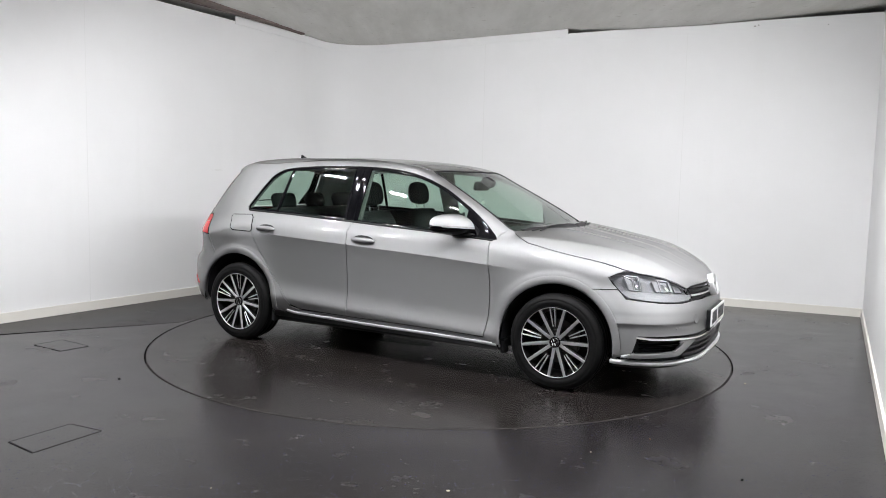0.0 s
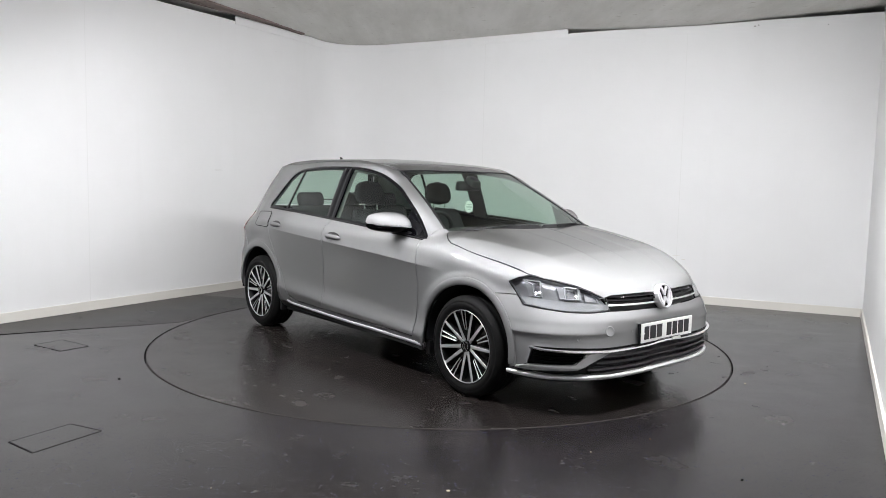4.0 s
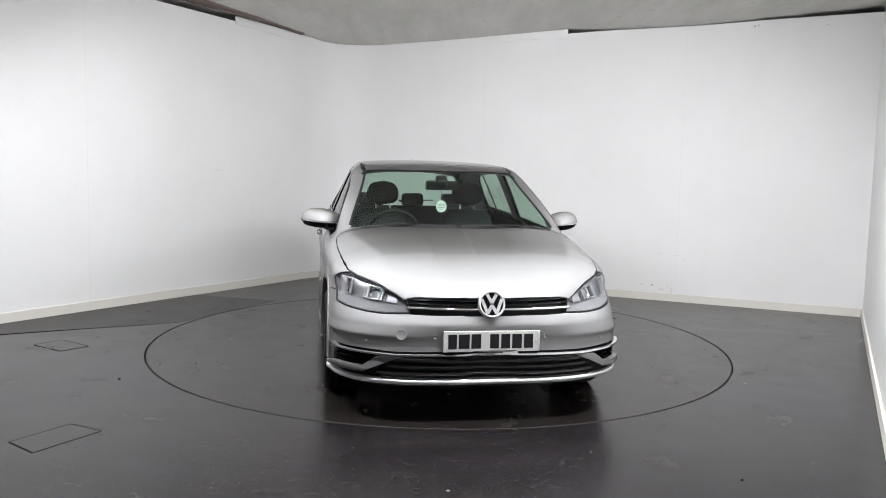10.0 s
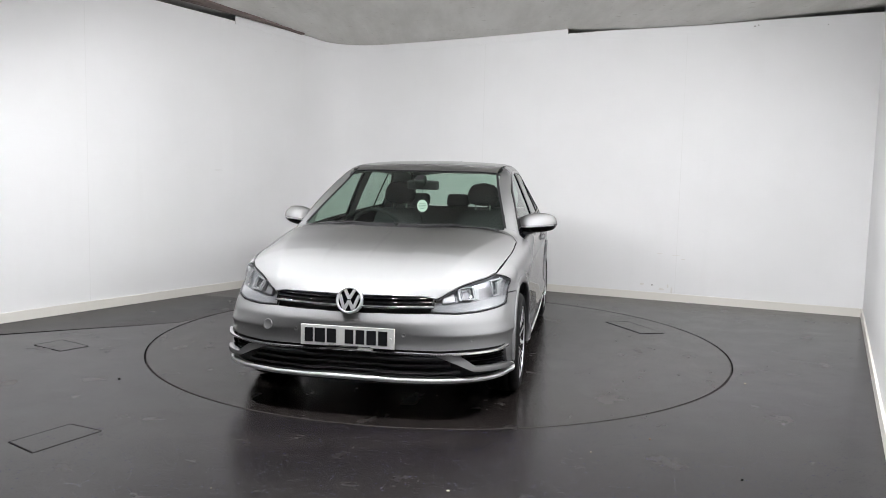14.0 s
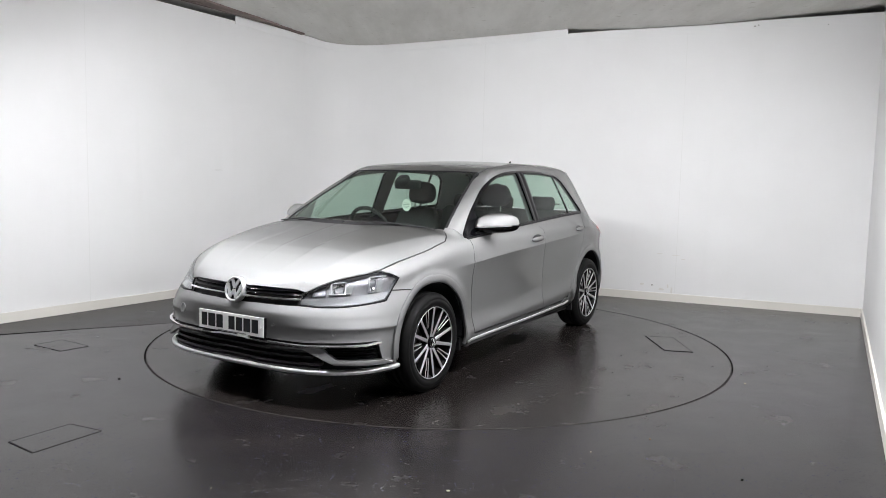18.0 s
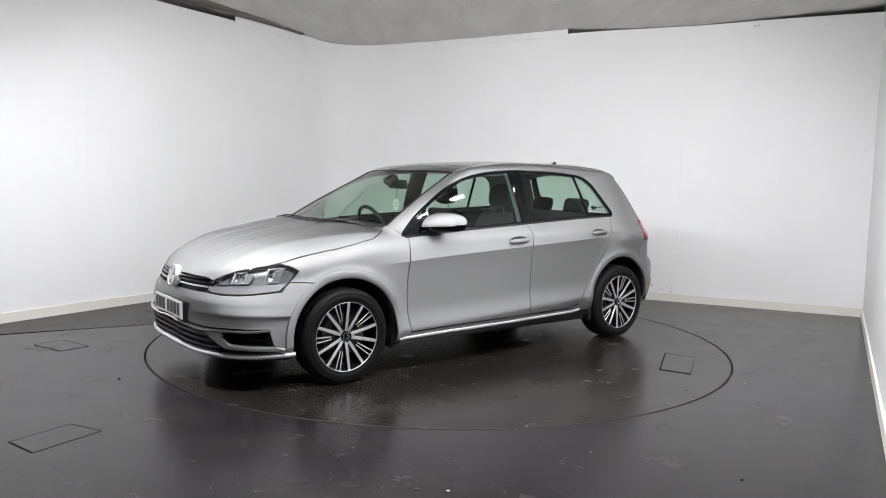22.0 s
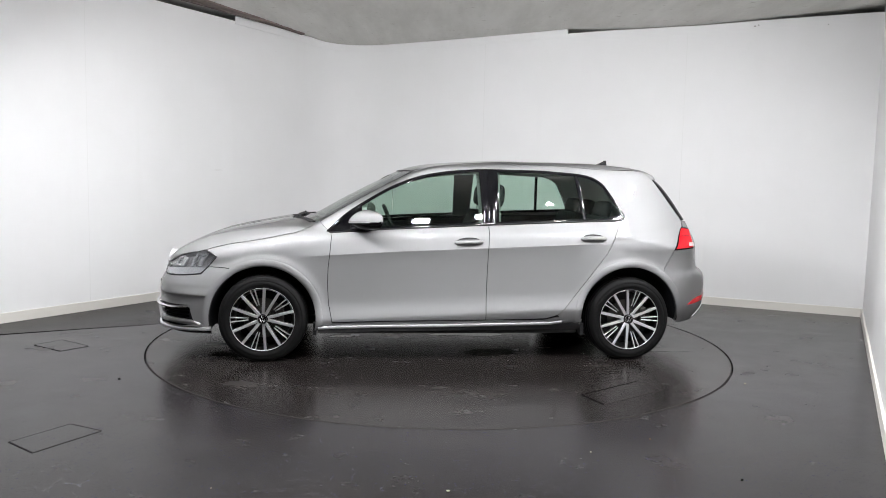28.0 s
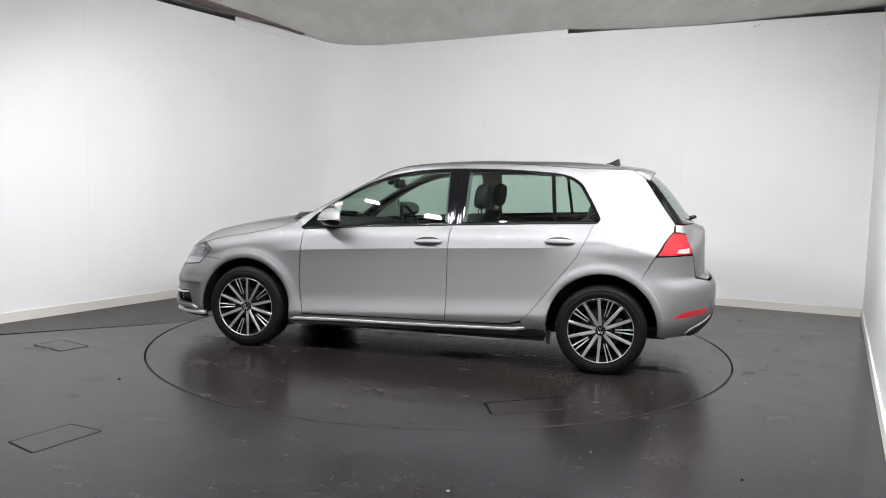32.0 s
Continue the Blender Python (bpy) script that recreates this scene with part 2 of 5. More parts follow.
# ---- marks on the floor ----
def hatch_parts(corners, root, lid_mat, gap_mat, names, label="", wide=1.0):
    """A flush lid with a dark joint along each of its sides."""
    c = sum((Vector(q) for q in corners), Vector((0, 0))) / 4
    bm = bmesh.new()
    vs = [bm.verts.new((c + (Vector(q) - c) * 0.97).to_3d() + Vector((0, 0, 0.002))) for q in corners]
    bm.faces.new(vs)
    r = bmesh.ops.extrude_face_region(bm, geom=bm.faces[:])
    bmesh.ops.translate(bm, verts=[e for e in r["geom"] if isinstance(e, bmesh.types.BMVert)], vec=(0, 0, -0.004))
    part(names[0], bm, lid_mat, root, label)
    # Two sides get a raised dark strip that paints the shadowed gap.
    for k, width in enumerate((0.003, 0.010, 0.012, 0.003)):
        a, b = Vector(corners[k]), Vector(corners[(k + 1) % 4])
        d = (b - a).normalized()
        n = Vector((-d.y, d.x)) * width * wide / 2
        bm = bmesh.new()
        low = [bm.verts.new((q.x, q.y, -0.002)) for q in (a - n, a + n, b + n, b - n)]
        top = [bm.verts.new((q.x, q.y, 0.003)) for q in (a - n * 0.7, a + n * 0.7, b + n * 0.7, b - n * 0.7)]
        bm.faces.new(top)
        for i in range(4):
            bm.faces.new((low[i], low[(i + 1) % 4], top[(i + 1) % 4], top[i]))
        part(names[1], bm, gap_mat if k in (1, 2) else M_JOINT_DIRT, root)


M_JOINT_DIRT = material("dusty_joint", (0.03, 0.027, 0.026), 0.7)
M_FAINT_GAP = material("faint_dark_gap", (0.008, 0.007, 0.007), 0.6, spec=0.3)


def floor_hatch(corners):
    root = tagged(new("floor_hatch"), "flush rectangular access hatch in the vinyl floor", "floor hatch", "floor hatches")
    hatch_parts(corners, root, M_FLOOR, M_FAINT_GAP, ("hatch_lid", "hatch_joint"), wide=0.28)


floor_hatch(((-2.886, -0.362), (-3.00, -0.549), (-2.716, -0.723), (-2.596, -0.547)))
floor_hatch(((-1.679, -2.361), (-1.879, -2.27), (-2.039, -2.545), (-1.856, -2.674)))


def crumb(x, y, size, mat, label, name="debris"):
    bm = bmesh.new()
    bmesh.ops.create_icosphere(bm, subdivisions=1, radius=size)
    for v in bm.verts:
        v.co = Vector((v.co.x * (1 + 0.5 * noise.noise(v.co * 90 + Vector((x, y, 0)))), v.co.y, v.co.z * 0.35))
        v.co += Vector((x, y, size * 0.33))
    tagged(part(name, bm, mat, None), label, "debris", "scraps on the floor")


M_SCRAP = material("pale_scrap", (0.45, 0.40, 0.30), 0.7)
M_LEAF = material("brown_scrap", (0.22, 0.12, 0.04), 0.7)
crumb(-2.00, -1.41, 0.009, M_GROOVE, "small black stud in the vinyl floor", "floor_stud")
crumb(1.35, -2.81, 0.007, M_GROOVE, "small black stud in the vinyl floor", "floor_stud")
crumb(2.01, -1.20, 0.008, M_SCRAP, "small pale scrap lying on the floor")
crumb(1.08, -2.31, 0.006, M_LEAF, "small brown scrap lying on the floor")
crumb(0.74, -2.51, 0.005, M_SCRAP, "tiny pale scrap lying on the floor")
crumb(0.05, -3.00, 0.009, M_SCRAP, "flat pale scrap lying on the floor")
crumb(-0.93, -3.02, 0.004, M_SCRAP, "tiny pale scrap lying on the floor")



def dry_strip():
    """A duller strip of vinyl between the left wall and the mopped floor."""
    edge = [Vector((-6.10, -1.63)), Vector((-3.437, -0.233)), Vector((-2.90, 0.060)), Vector((-2.564, 0.226)), Vector((-2.26, 0.42)), Vector((-1.95, 1.10)), Vector((-1.70, 1.65))]
    rim = [CORNER - LEFT_DIR * d + LEFT_IN * 0.02 for d in (2.35, 3.4, 4.4, 5.4, 6.2, 6.9)]
    bm = bmesh.new()
    loop = edge + rim
    low, top = [bm.verts.new((q.x, q.y, -0.001)) for q in loop], [bm.verts.new((q.x, q.y, 0.0012)) for q in loop]
    bm.faces.new(top)
    for k in range(len(loop)):
        bm.faces.new((low[k], low[(k + 1) % len(loop)], top[(k + 1) % len(loop)], top[k]))
    structure(part("floor_strip", bm, M_DRY, None), "dull dry strip of dark vinyl floor along the wall", "floor")


M_DRY = vinyl_floor("dry_vinyl", (0.0120, 0.0106, 0.0106), 15, 0.10, 0.0, 0.3)
shader(M_DRY).inputs["Specular IOR Level"].default_value = 0.07
dry_strip()

M_SCUFF = material("brown_wall_scuff", (0.755, 0.735, 0.70), 0.7)
M_MARK = material("dark_wall_mark", (0.42, 0.40, 0.37), 0.7)


def wall_scuff(run, z, wide, high, mat, seed):
    """A thin rubbed mark on the back wall."""
    c = CORNER + BACK_DIR * run + BACK_IN * 0.0008
    bm = bmesh.new()
    n, front, back = 14, [], []
    for k in range(n):
        a = 2 * math.pi * k / n
        r = 1 + 0.6 * noise.noise(Vector((math.cos(a) * 2, math.sin(a) * 2, seed)))
        q = c + BACK_DIR * (wide * r * math.cos(a))
        front.append(bm.verts.new((q.x, q.y, z + high * r * math.sin(a))))
        back.append(bm.verts.new((q.x - BACK_IN.x * 0.003, q.y - BACK_IN.y * 0.003, z + high * r * math.sin(a))))
    bm.faces.new(front)
    for k in range(n):
        bm.faces.new((front[k], front[(k + 1) % n], back[(k + 1) % n], back[k]))
    tagged(part("wall_scuff", bm, mat, None), "small rubbed mark on the white wall", "scuff mark", "marks on the wall", kind="stuff")


for k, (run, z, wide, high, mat) in enumerate(((4.16, 0.520, 0.030, 0.004, M_SCUFF), (4.33, 0.510, 0.040, 0.003, M_SCUFF), (4.41, 0.470, 0.025, 0.004, M_SCUFF), (4.09, 0.165, 0.010, 0.008, M_MARK), (3.98, 0.17, 0.022, 0.012, M_SCUFF),
                                                (4.19, 0.125, 0.030, 0.012, M_SCUFF), (4.30, 0.120, 0.010, 0.040, M_SCUFF), (4.26, 0.165, 0.008, 0.020, M_SCUFF), (4.995, 2.930, 0.012, 0.006, M_MARK), (5.03, 2.938, 0.008, 0.006, M_MARK), (5.673, 2.905, 0.006, 0.004, M_MARK))):
    wall_scuff(run, z, wide, high, mat, k * 2.3)

# ---- the turntable ----
PANEL = ((-1.23, 1.556), (-1.145, 1.35), (-0.69, 1.635), (-0.765, 1.832))
M_WATER = material("thin_water_film", (0.010, 0.009, 0.009), 0.12, spec=0.16)
M_DISC_EDGE = material("dusty_metal_edge", (0.032, 0.028, 0.026), 0.6, 0.2)


def turntable():
    root = tagged(new("turntable"), "round dark vinyl turntable disc flush with the floor", "turntable")
    bm = bmesh.new()
    bmesh.ops.create_cone(bm, cap_ends=True, segments=160, radius1=TABLE_R - 0.016, radius2=TABLE_R - 0.016, depth=0.06)
    bmesh.ops.translate(bm, verts=bm.verts, vec=(0, 0, -0.03))
    part("disc", bm, M_TABLE, root)
    bm = bmesh.new()
    n, outline = 160, ((TABLE_R - 0.016, 0.001), (TABLE_R - 0.0125, 0.001), (TABLE_R - 0.011, -0.001), (TABLE_R - 0.011, -0.05))
    rings = [[bm.verts.new((r * math.cos(2 * math.pi * k / n), r * math.sin(2 * math.pi * k / n), z)) for k in range(n)] for r, z in outline]
    for a, b in zip(rings, rings[1:]):
        for k in range(n):
            bm.faces.new((a[k], b[k], b[(k + 1) % n], a[(k + 1) % n]))
    part("disc_edge", bm, M_DISC_EDGE, root, "dusty metal edge of the disc")
    for x, y, rx, ry, seed in ((-0.35, 0.50, 0.20, 0.11, 1), (-0.22, -0.20, 0.30, 0.15, 2), (-1.74, 0.45, 0.18, 0.08, 3), (1.50, 0.50, 0.20, 0.08, 4)):
        bm = bmesh.new()
        n, ring = 40, []
        for k in range(n):
            a = 2 * math.pi * k / n
            r = 1 + 0.45 * noise.noise(Vector((math.cos(a) * 1.6, math.sin(a) * 1.6, seed * 3.7)))
            ring.append((x + rx * r * math.cos(a), y + ry * r * math.sin(a)))
        low = [bm.verts.new((u, v, 0.0)) for u, v in ring]
        top = [bm.verts.new((x + (u - x) * 0.985, y + (v - y) * 0.985, 0.0011)) for u, v in ring]
        bm.faces.new(top)
        for k in range(n):
            bm.faces.new((low[k], low[(k + 1) % n], top[(k + 1) % n], top[k]))
        part("puddle", bm, M_WATER, root, "thin film of dark water")
    hatch_parts(PANEL, root, M_TABLE, M_GROOVE, ("access_hatch", "hatch_joint"), "rectangular access hatch let into the turntable")
    return root


TABLE = turntable()

# ---- the car: one smooth body form from which every panel is cut ----
def curve(xs, ys):
    """A smooth line through a few design stations (monotone cubic)."""
    xs, ys = np.array(xs, float), np.array(ys, float)
    h, d = np.diff(xs), np.diff(ys) / np.diff(xs)
    m = np.zeros(len(xs))
    m[0], m[-1] = d[0], d[-1]
    for i in range(1, len(xs) - 1):
        if d[i - 1] * d[i] > 0:
            w1, w2 = 2 * h[i] + h[i - 1], h[i] + 2 * h[i - 1]
            m[i] = (w1 + w2) / (w1 / d[i - 1] + w2 / d[i])

    def f(x):
        x = np.clip(np.asarray(x, float), xs[0], xs[-1])
        i = np.clip(np.searchsorted(xs, x) - 1, 0, len(xs) - 2)
        t = (x - xs[i]) / h[i]
        return (ys[i] * (1 + 2 * t) * (1 - t) ** 2 + m[i] * h[i] * t * (1 - t) ** 2
                + ys[i + 1] * t * t * (3 - 2 * t) + m[i + 1] * h[i] * t * t * (t - 1))
    return f


HUB_F, HUB_R, HUB_Z = 1.31, -1.31, 0.306
WIDTH = curve((-1.5, -1.3, -1.0, -0.6, 0.0, 0.8, 1.2, 1.45), (0.850, 0.868, 0.872, 0.882, 0.887, 0.880, 0.874, 0.856))
FLANK = curve((0.16, 0.20, 0.24, 0.28, 0.34, 0.37, 0.41, 0.47, 0.56, 0.66, 0.74, 0.803), (-0.09, -0.05, -0.022, -0.010, -0.001, -0.006, -0.0135, -0.0185, -0.0175, -0.0135, -0.0080, 0.0))
NOSE = curve((0.14, 0.18, 0.22, 0.28, 0.36, 0.44, 0.52, 0.60, 0.68, 0.72), (2.07, 2.115, 2.135, 2.142, 2.152, 2.145, 2.140, 2.115, 2.075, 2.04))
TAIL = curve((0.16, 0.20, 0.30, 0.38, 0.50, 0.58, 0.625, 0.66, 0.80, 0.95, 1.02), (1.78, 1.91, 2.045, 2.09, 2.105, 2.10, 2.075, 2.025, 2.01, 1.985, 1.93))
DECK = curve((-2.1, -1.98, -1.85, -1.7, -1.55, -1.27, -0.3, 0.4, 0.85, 1.0, 1.2, 1.4, 1.6, 1.8, 1.95, 2.05, 2.10, 2.13),
             (0.96, 0.985, 1.01, 1.035, 1.052, 1.055, 1.005, 0.985, 1.002, 0.994, 0.957, 0.911, 0.863, 0.805, 0.753, 0.71, 0.675, 0.62))
SHOULDER = curve((-2.0, -1.7, -1.3, -0.8, 0.5, 0.9, 1.2, 1.6, 1.9, 2.1), (0.77, 0.78, 0.79, 0.87, 0.87, 0.80, 0.745, 0.69, 0.62, 0.585))
CREASE = lambda x: 0.803 - 0.046 * np.asarray(x, float) - 0.015 * np.maximum(np.asarray(x, float), 0) ** 2
SCREEN = curve((-2.06, -1.99, -1.94, -1.875, -1.67, -1.545, -1.4, -1.0, -0.5, -0.1, 0.15, 0.32, 0.5, 0.8, 1.12, 1.3, 1.6, 1.9),
               (0.3, 0.70, 0.97, 1.08, 1.325, 1.397, 1.422, 1.443, 1.444, 1.426, 1.402, 1.361, 1.275, 1.117, 0.930, 0.83, 0.6, 0.3))
BELT = curve((-2.1, -1.9, -1.75, -1.6, -1.45, -1.28, -0.9, -0.6, 0.0, 0.5, 0.9, 1.15), (0.50, 0.60, 0.668, 0.735, 0.783, 0.808, 0.803, 0.800, 0.805, 0.800, 0.772, 0.73))
X0F, X0R = 1.45, -1.45


WING = curve((0.16, 0.20, 0.24, 0.28, 0.34, 0.50, 0.60, 0.72, 0.80), (-0.09, -0.05, -0.022, -0.010, -0.004, -0.008, -0.012, -0.020, -0.028))


def nose_x(x):
    """Draws the foremost part of the form back a little."""
    return x - 0.028 * min(max((x - 1.68) / 0.35, 0.0), 1.0)


def flank_y(x, z):
    """Half width of the lower body at a station and height."""
    zs = SHOULDER(x)
    zl = np.minimum(z, zs)
    lean = np.clip(x, -1.0, 1.0) * 0.046
    near = np.clip((np.abs(x) - 0.80) / 0.50, 0, 1)
    near = near * near * (3 - 2 * near)
    low = np.minimum(zl + lean, 0.80)
    w = WIDTH(x) + FLANK(low) * (1 - near) + WING(low) * near
    for hub, reach in ((HUB_F, 0.007), (HUB_R, 0.006)):
        d = np.sqrt((x - hub) ** 2 + (z - HUB_Z) ** 2)
        brow = np.clip((0.450 - d) / 0.035, 0, 1)
        w = w + reach * brow * brow * (3 - 2 * brow) - 0.006 * np.exp(-((d - 0.355) / 0.02) ** 2)
    w = w - 0.20 * np.maximum(z - CREASE(x), 0) * np.clip((1.15 - x) / 0.3, 0, 1) * np.clip((x + 1.40) / 0.5, 0, 1)
    lf, lr = NOSE(zl) - X0F, TAIL(zl) + X0R
    f = np.clip((x - X0F) / lf, 0, 1)
    r = np.clip((X0R - x) / lr, 0, 1)
    ef = 3.3 - 1.05 * np.clip((z - 0.47) / 0.20, 0, 1)
    w = w * (1 - f ** ef) ** (1 / ef) * (1 - r ** 2.6) ** (1 / 2.6)
    up = np.clip((z - zs) / np.maximum(DECK(x) - zs, 0.01), 0, 1)
    e = 3.2 - 1.0 * np.clip((-x - 0.9) / 0.4, 0, 1)
    w = w * (1 - up ** e) ** (1 / e)
    return np.where((x > X0F + lf) | (x < X0R - lr), -0.05, w)


def solid(x, y, z):
    """Below zero inside the car's outer form."""
    a = np.abs(y)
    x = x + 0.028 * np.clip((x - 1.68) / 0.322, 0, 1)
    low = np.maximum(a - flank_y(x, z), (z - DECK(x)) * 0.7)
    soft = lambda t: np.clip(t, 0, 1) ** 2 * (3 - 2 * np.clip(t, 0, 1))
    bow = np.where(x > -0.4, 0.185 * soft((x + 0.2) / 0.6) - 0.05 * soft((x - 0.35) / 0.6), -0.27 * np.clip((-x - 1.0) / 0.6, 0, 1)) * y * y
    top = (z - (SCREEN(x + bow) - 0.060 * y * y)) * (0.75 + 0.10 * np.clip((x - 0.1) / 0.5, 0, 1))
    side = a - (BELT(x) - (0.40 + 0.17 * np.clip((-x - 0.7) / 0.6, 0, 1)) * (z - 0.95) - 0.12 * np.clip(z - 1.1, 0, 1) ** 2)
    k = 0.04 + 0.05 * np.clip((x + 1.45) / 0.3, 0, 1) * np.clip((0.15 - x) / 0.4, 0, 1)
    h = np.clip(0.5 + 0.5 * (top - side) / k, 0, 1)
    cab = side * (1 - h) + top * h + k * h * (1 - h)
    cab = np.maximum(cab, (0.90 - z) * (1 - 0.62 * np.clip((-1.0 - x) / 0.3, 0, 1)))
    k = 0.02 + 0.07 * np.clip((-1.05 - x) / 0.35, 0, 1)
    h = np.clip(0.5 + 0.5 * (cab - low) / k, 0, 1)
    return cab * (1 - h) + low * h - k * h * (1 - h)


def cast(origin, way, reach):
    """Outermost meeting of rays with the form, by halving from outside."""
    o, w = np.broadcast_arrays(np.asarray(origin, float), np.asarray(way, float))
    steps = np.linspace(1, 0, 49) * reach
    p = o[None] + w[None] * steps[:, None, None]
    inside = solid(p[..., 0], p[..., 1], p[..., 2]) < 0
    first = np.argmax(inside, 0)
    lo = np.where(inside.any(0), steps[first], 0.0)
    hi = np.where(inside.any(0), steps[np.maximum(first - 1, 0)], reach)
    for _ in range(13):
        mid = (lo + hi) / 2
        p = o + w * mid[:, None]
        inside = solid(p[:, 0], p[:, 1], p[:, 2]) < 0
        lo, hi = np.where(inside, mid, lo), np.where(inside, hi, mid)
    return o + w * lo[:, None]


def normals(p):
    e = 0.004
    g = np.stack([solid(*(p + d).T) - solid(*(p - d).T) for d in np.eye(3) * e], -1)
    return g / np.maximum(np.linalg.norm(g, axis=1, keepdims=True), 1e-9)


# Ways to lay a flat pattern on the form. Each takes (u, v) rows and gives points.
def on_side(q):
    """u = x, v = height above the crease line."""
    z = q[:, 1] + CREASE(q[:, 0])
    return cast(np.stack([q[:, 0], np.zeros(len(q)), z], -1), (0, 1, 0), 1.1)


def on_top(q):
    return cast(np.stack([q[:, 0], q[:, 1], np.full(len(q), 0.45)], -1), (0, 0, 1), 1.2)


def on_front(q):
    """u = angle round the nose, v = z."""
    return cast(np.stack([np.full(len(q), 1.2), np.zeros(len(q)), q[:, 1]], -1), np.stack([np.cos(q[:, 0]), np.sin(q[:, 0]), 0 * q[:, 0]], -1), 1.2)


def on_rear(q):
    """u = angle round the tail, v = z."""
    return cast(np.stack([np.full(len(q), -1.2), np.zeros(len(q)), q[:, 1]], -1), np.stack([-np.cos(q[:, 0]), np.sin(q[:, 0]), 0 * q[:, 0]], -1), 1.2)


def side_pts(pts):
    return [(nose_x(x), float(z - CREASE(nose_x(x)))) for x, z in pts]


def front_yz(y, z):
    """Pattern point of the nose from its place as seen from ahead."""
    p = cast(np.array([[0.5, y, z]]), (1, 0, 0), 2.0)[0]
    return math.atan2(p[1], p[0] - 1.2), z


def front_xz(x, z):
    p = cast(np.array([[nose_x(x), 0, z]]), (0, 1, 0), 1.1)[0]
    return math.atan2(p[1], p[0] - 1.2), z


def rear_yz(y, z):
    p = cast(np.array([[-0.5, y, z]]), (-1, 0, 0), 2.0)[0]
    return math.atan2(p[1], -1.2 - p[0]), z


def rear_xz(x, z):
    p = cast(np.array([[x, 0, z]]), (0, 1, 0), 1.1)[0]
    return math.atan2(p[1], -1.2 - p[0]), z


def arc(cx, cz, r, a0, a1, n=28):
    return [(cx + r * math.cos(radians(a0 + (a1 - a0) * i / n)), cz + r * math.sin(radians(a0 + (a1 - a0) * i / n))) for i in range(n + 1)]


def clip_half(poly, axis, bound, keep_above):
    out = []
    for i, p in enumerate(poly):
        q = poly[i - 1]
        pin = (p[axis] >= bound) if keep_above else (p[axis] <= bound)
        qin = (q[axis] >= bound) if keep_above else (q[axis] <= bound)
        if pin != qin:
            t = (bound - q[axis]) / (p[axis] - q[axis])
            c = [q[0] + (p[0] - q[0]) * t, q[1] + (p[1] - q[1]) * t]
            c[axis] = bound
            out.append(tuple(c))
        if pin:
            out.append(p)
    return out


def dense(poly, step):
    out = []
    for i, p in enumerate(poly):
        q = poly[(i + 1) % len(poly)]
        n = max(1, int(math.ceil(math.hypot(q[0] - p[0], q[1] - p[1]) / step)))
        out += [(p[0] + (q[0] - p[0]) * k / n, p[1] + (q[1] - p[1]) * k / n) for k in range(n)]
    return out


def area(poly):
    return sum(poly[i - 1][0] * p[1] - p[0] * poly[i - 1][1] for i, p in enumerate(poly)) / 2


def inset(poly, d):
    """Draw a pattern in by d on all sides, for the gap between panels."""
    if area(poly) < 0:
        poly = poly[::-1]
    n, out = len(poly), []
    for i, p in enumerate(poly):
        a, b = Vector(poly[i - 1]), Vector(poly[(i + 1) % n])
        e1, e2 = (Vector(p) - a), (b - Vector(p))
        if e1.length < 1e-7 or e2.length < 1e-7:
            continue
        n1, n2 = Vector((-e1.y, e1.x)).normalized(), Vector((-e2.y, e2.x)).normalized()
        m = n1 + n2
        s = max(m.length_squared / 2, 0.35)
        out.append((p[0] + m.x * d / s, p[1] + m.y * d / s))
    return out


def tiles(poly, du, dv, u_lines=(), v_lines=()):
    """Cut a pattern into small cells that keep its exact outline."""
    us, vs = [p[0] for p in poly], [p[1] for p in poly]
    cols = sorted({round(k * du, 6) for k in range(int(math.floor(min(us) / du)), int(math.ceil(max(us) / du)) + 1)} | set(u_lines))
    rows = sorted({round(k * dv, 6) for k in range(int(math.floor(min(vs) / dv)), int(math.ceil(max(vs) / dv)) + 1)} | set(v_lines))
    found, pts, faces = {}, [], []
    for c0, c1 in zip(cols, cols[1:]):
        strip = clip_half(clip_half(poly, 0, c0, True), 0, c1, False)
        if len(strip) < 3:
            continue
        lo, hi = min(p[1] for p in strip), max(p[1] for p in strip)
        for r0, r1 in zip(rows, rows[1:]):
            if r1 <= lo or r0 >= hi:
                continue
            cell = clip_half(clip_half(strip, 1, r0, True), 1, r1, False)
            if len(cell) < 3 or abs(area(cell)) < 1e-9:
                continue
            face = []
            for p in cell:
                key = (round(p[0] * 20000), round(p[1] * 20000))
                if key not in found:
                    found[key] = len(pts)
                    pts.append(p)
                if found[key] not in face:
                    face.append(found[key])
            if len(face) >= 3:
                faces.append(face)
    return np.array(pts), faces


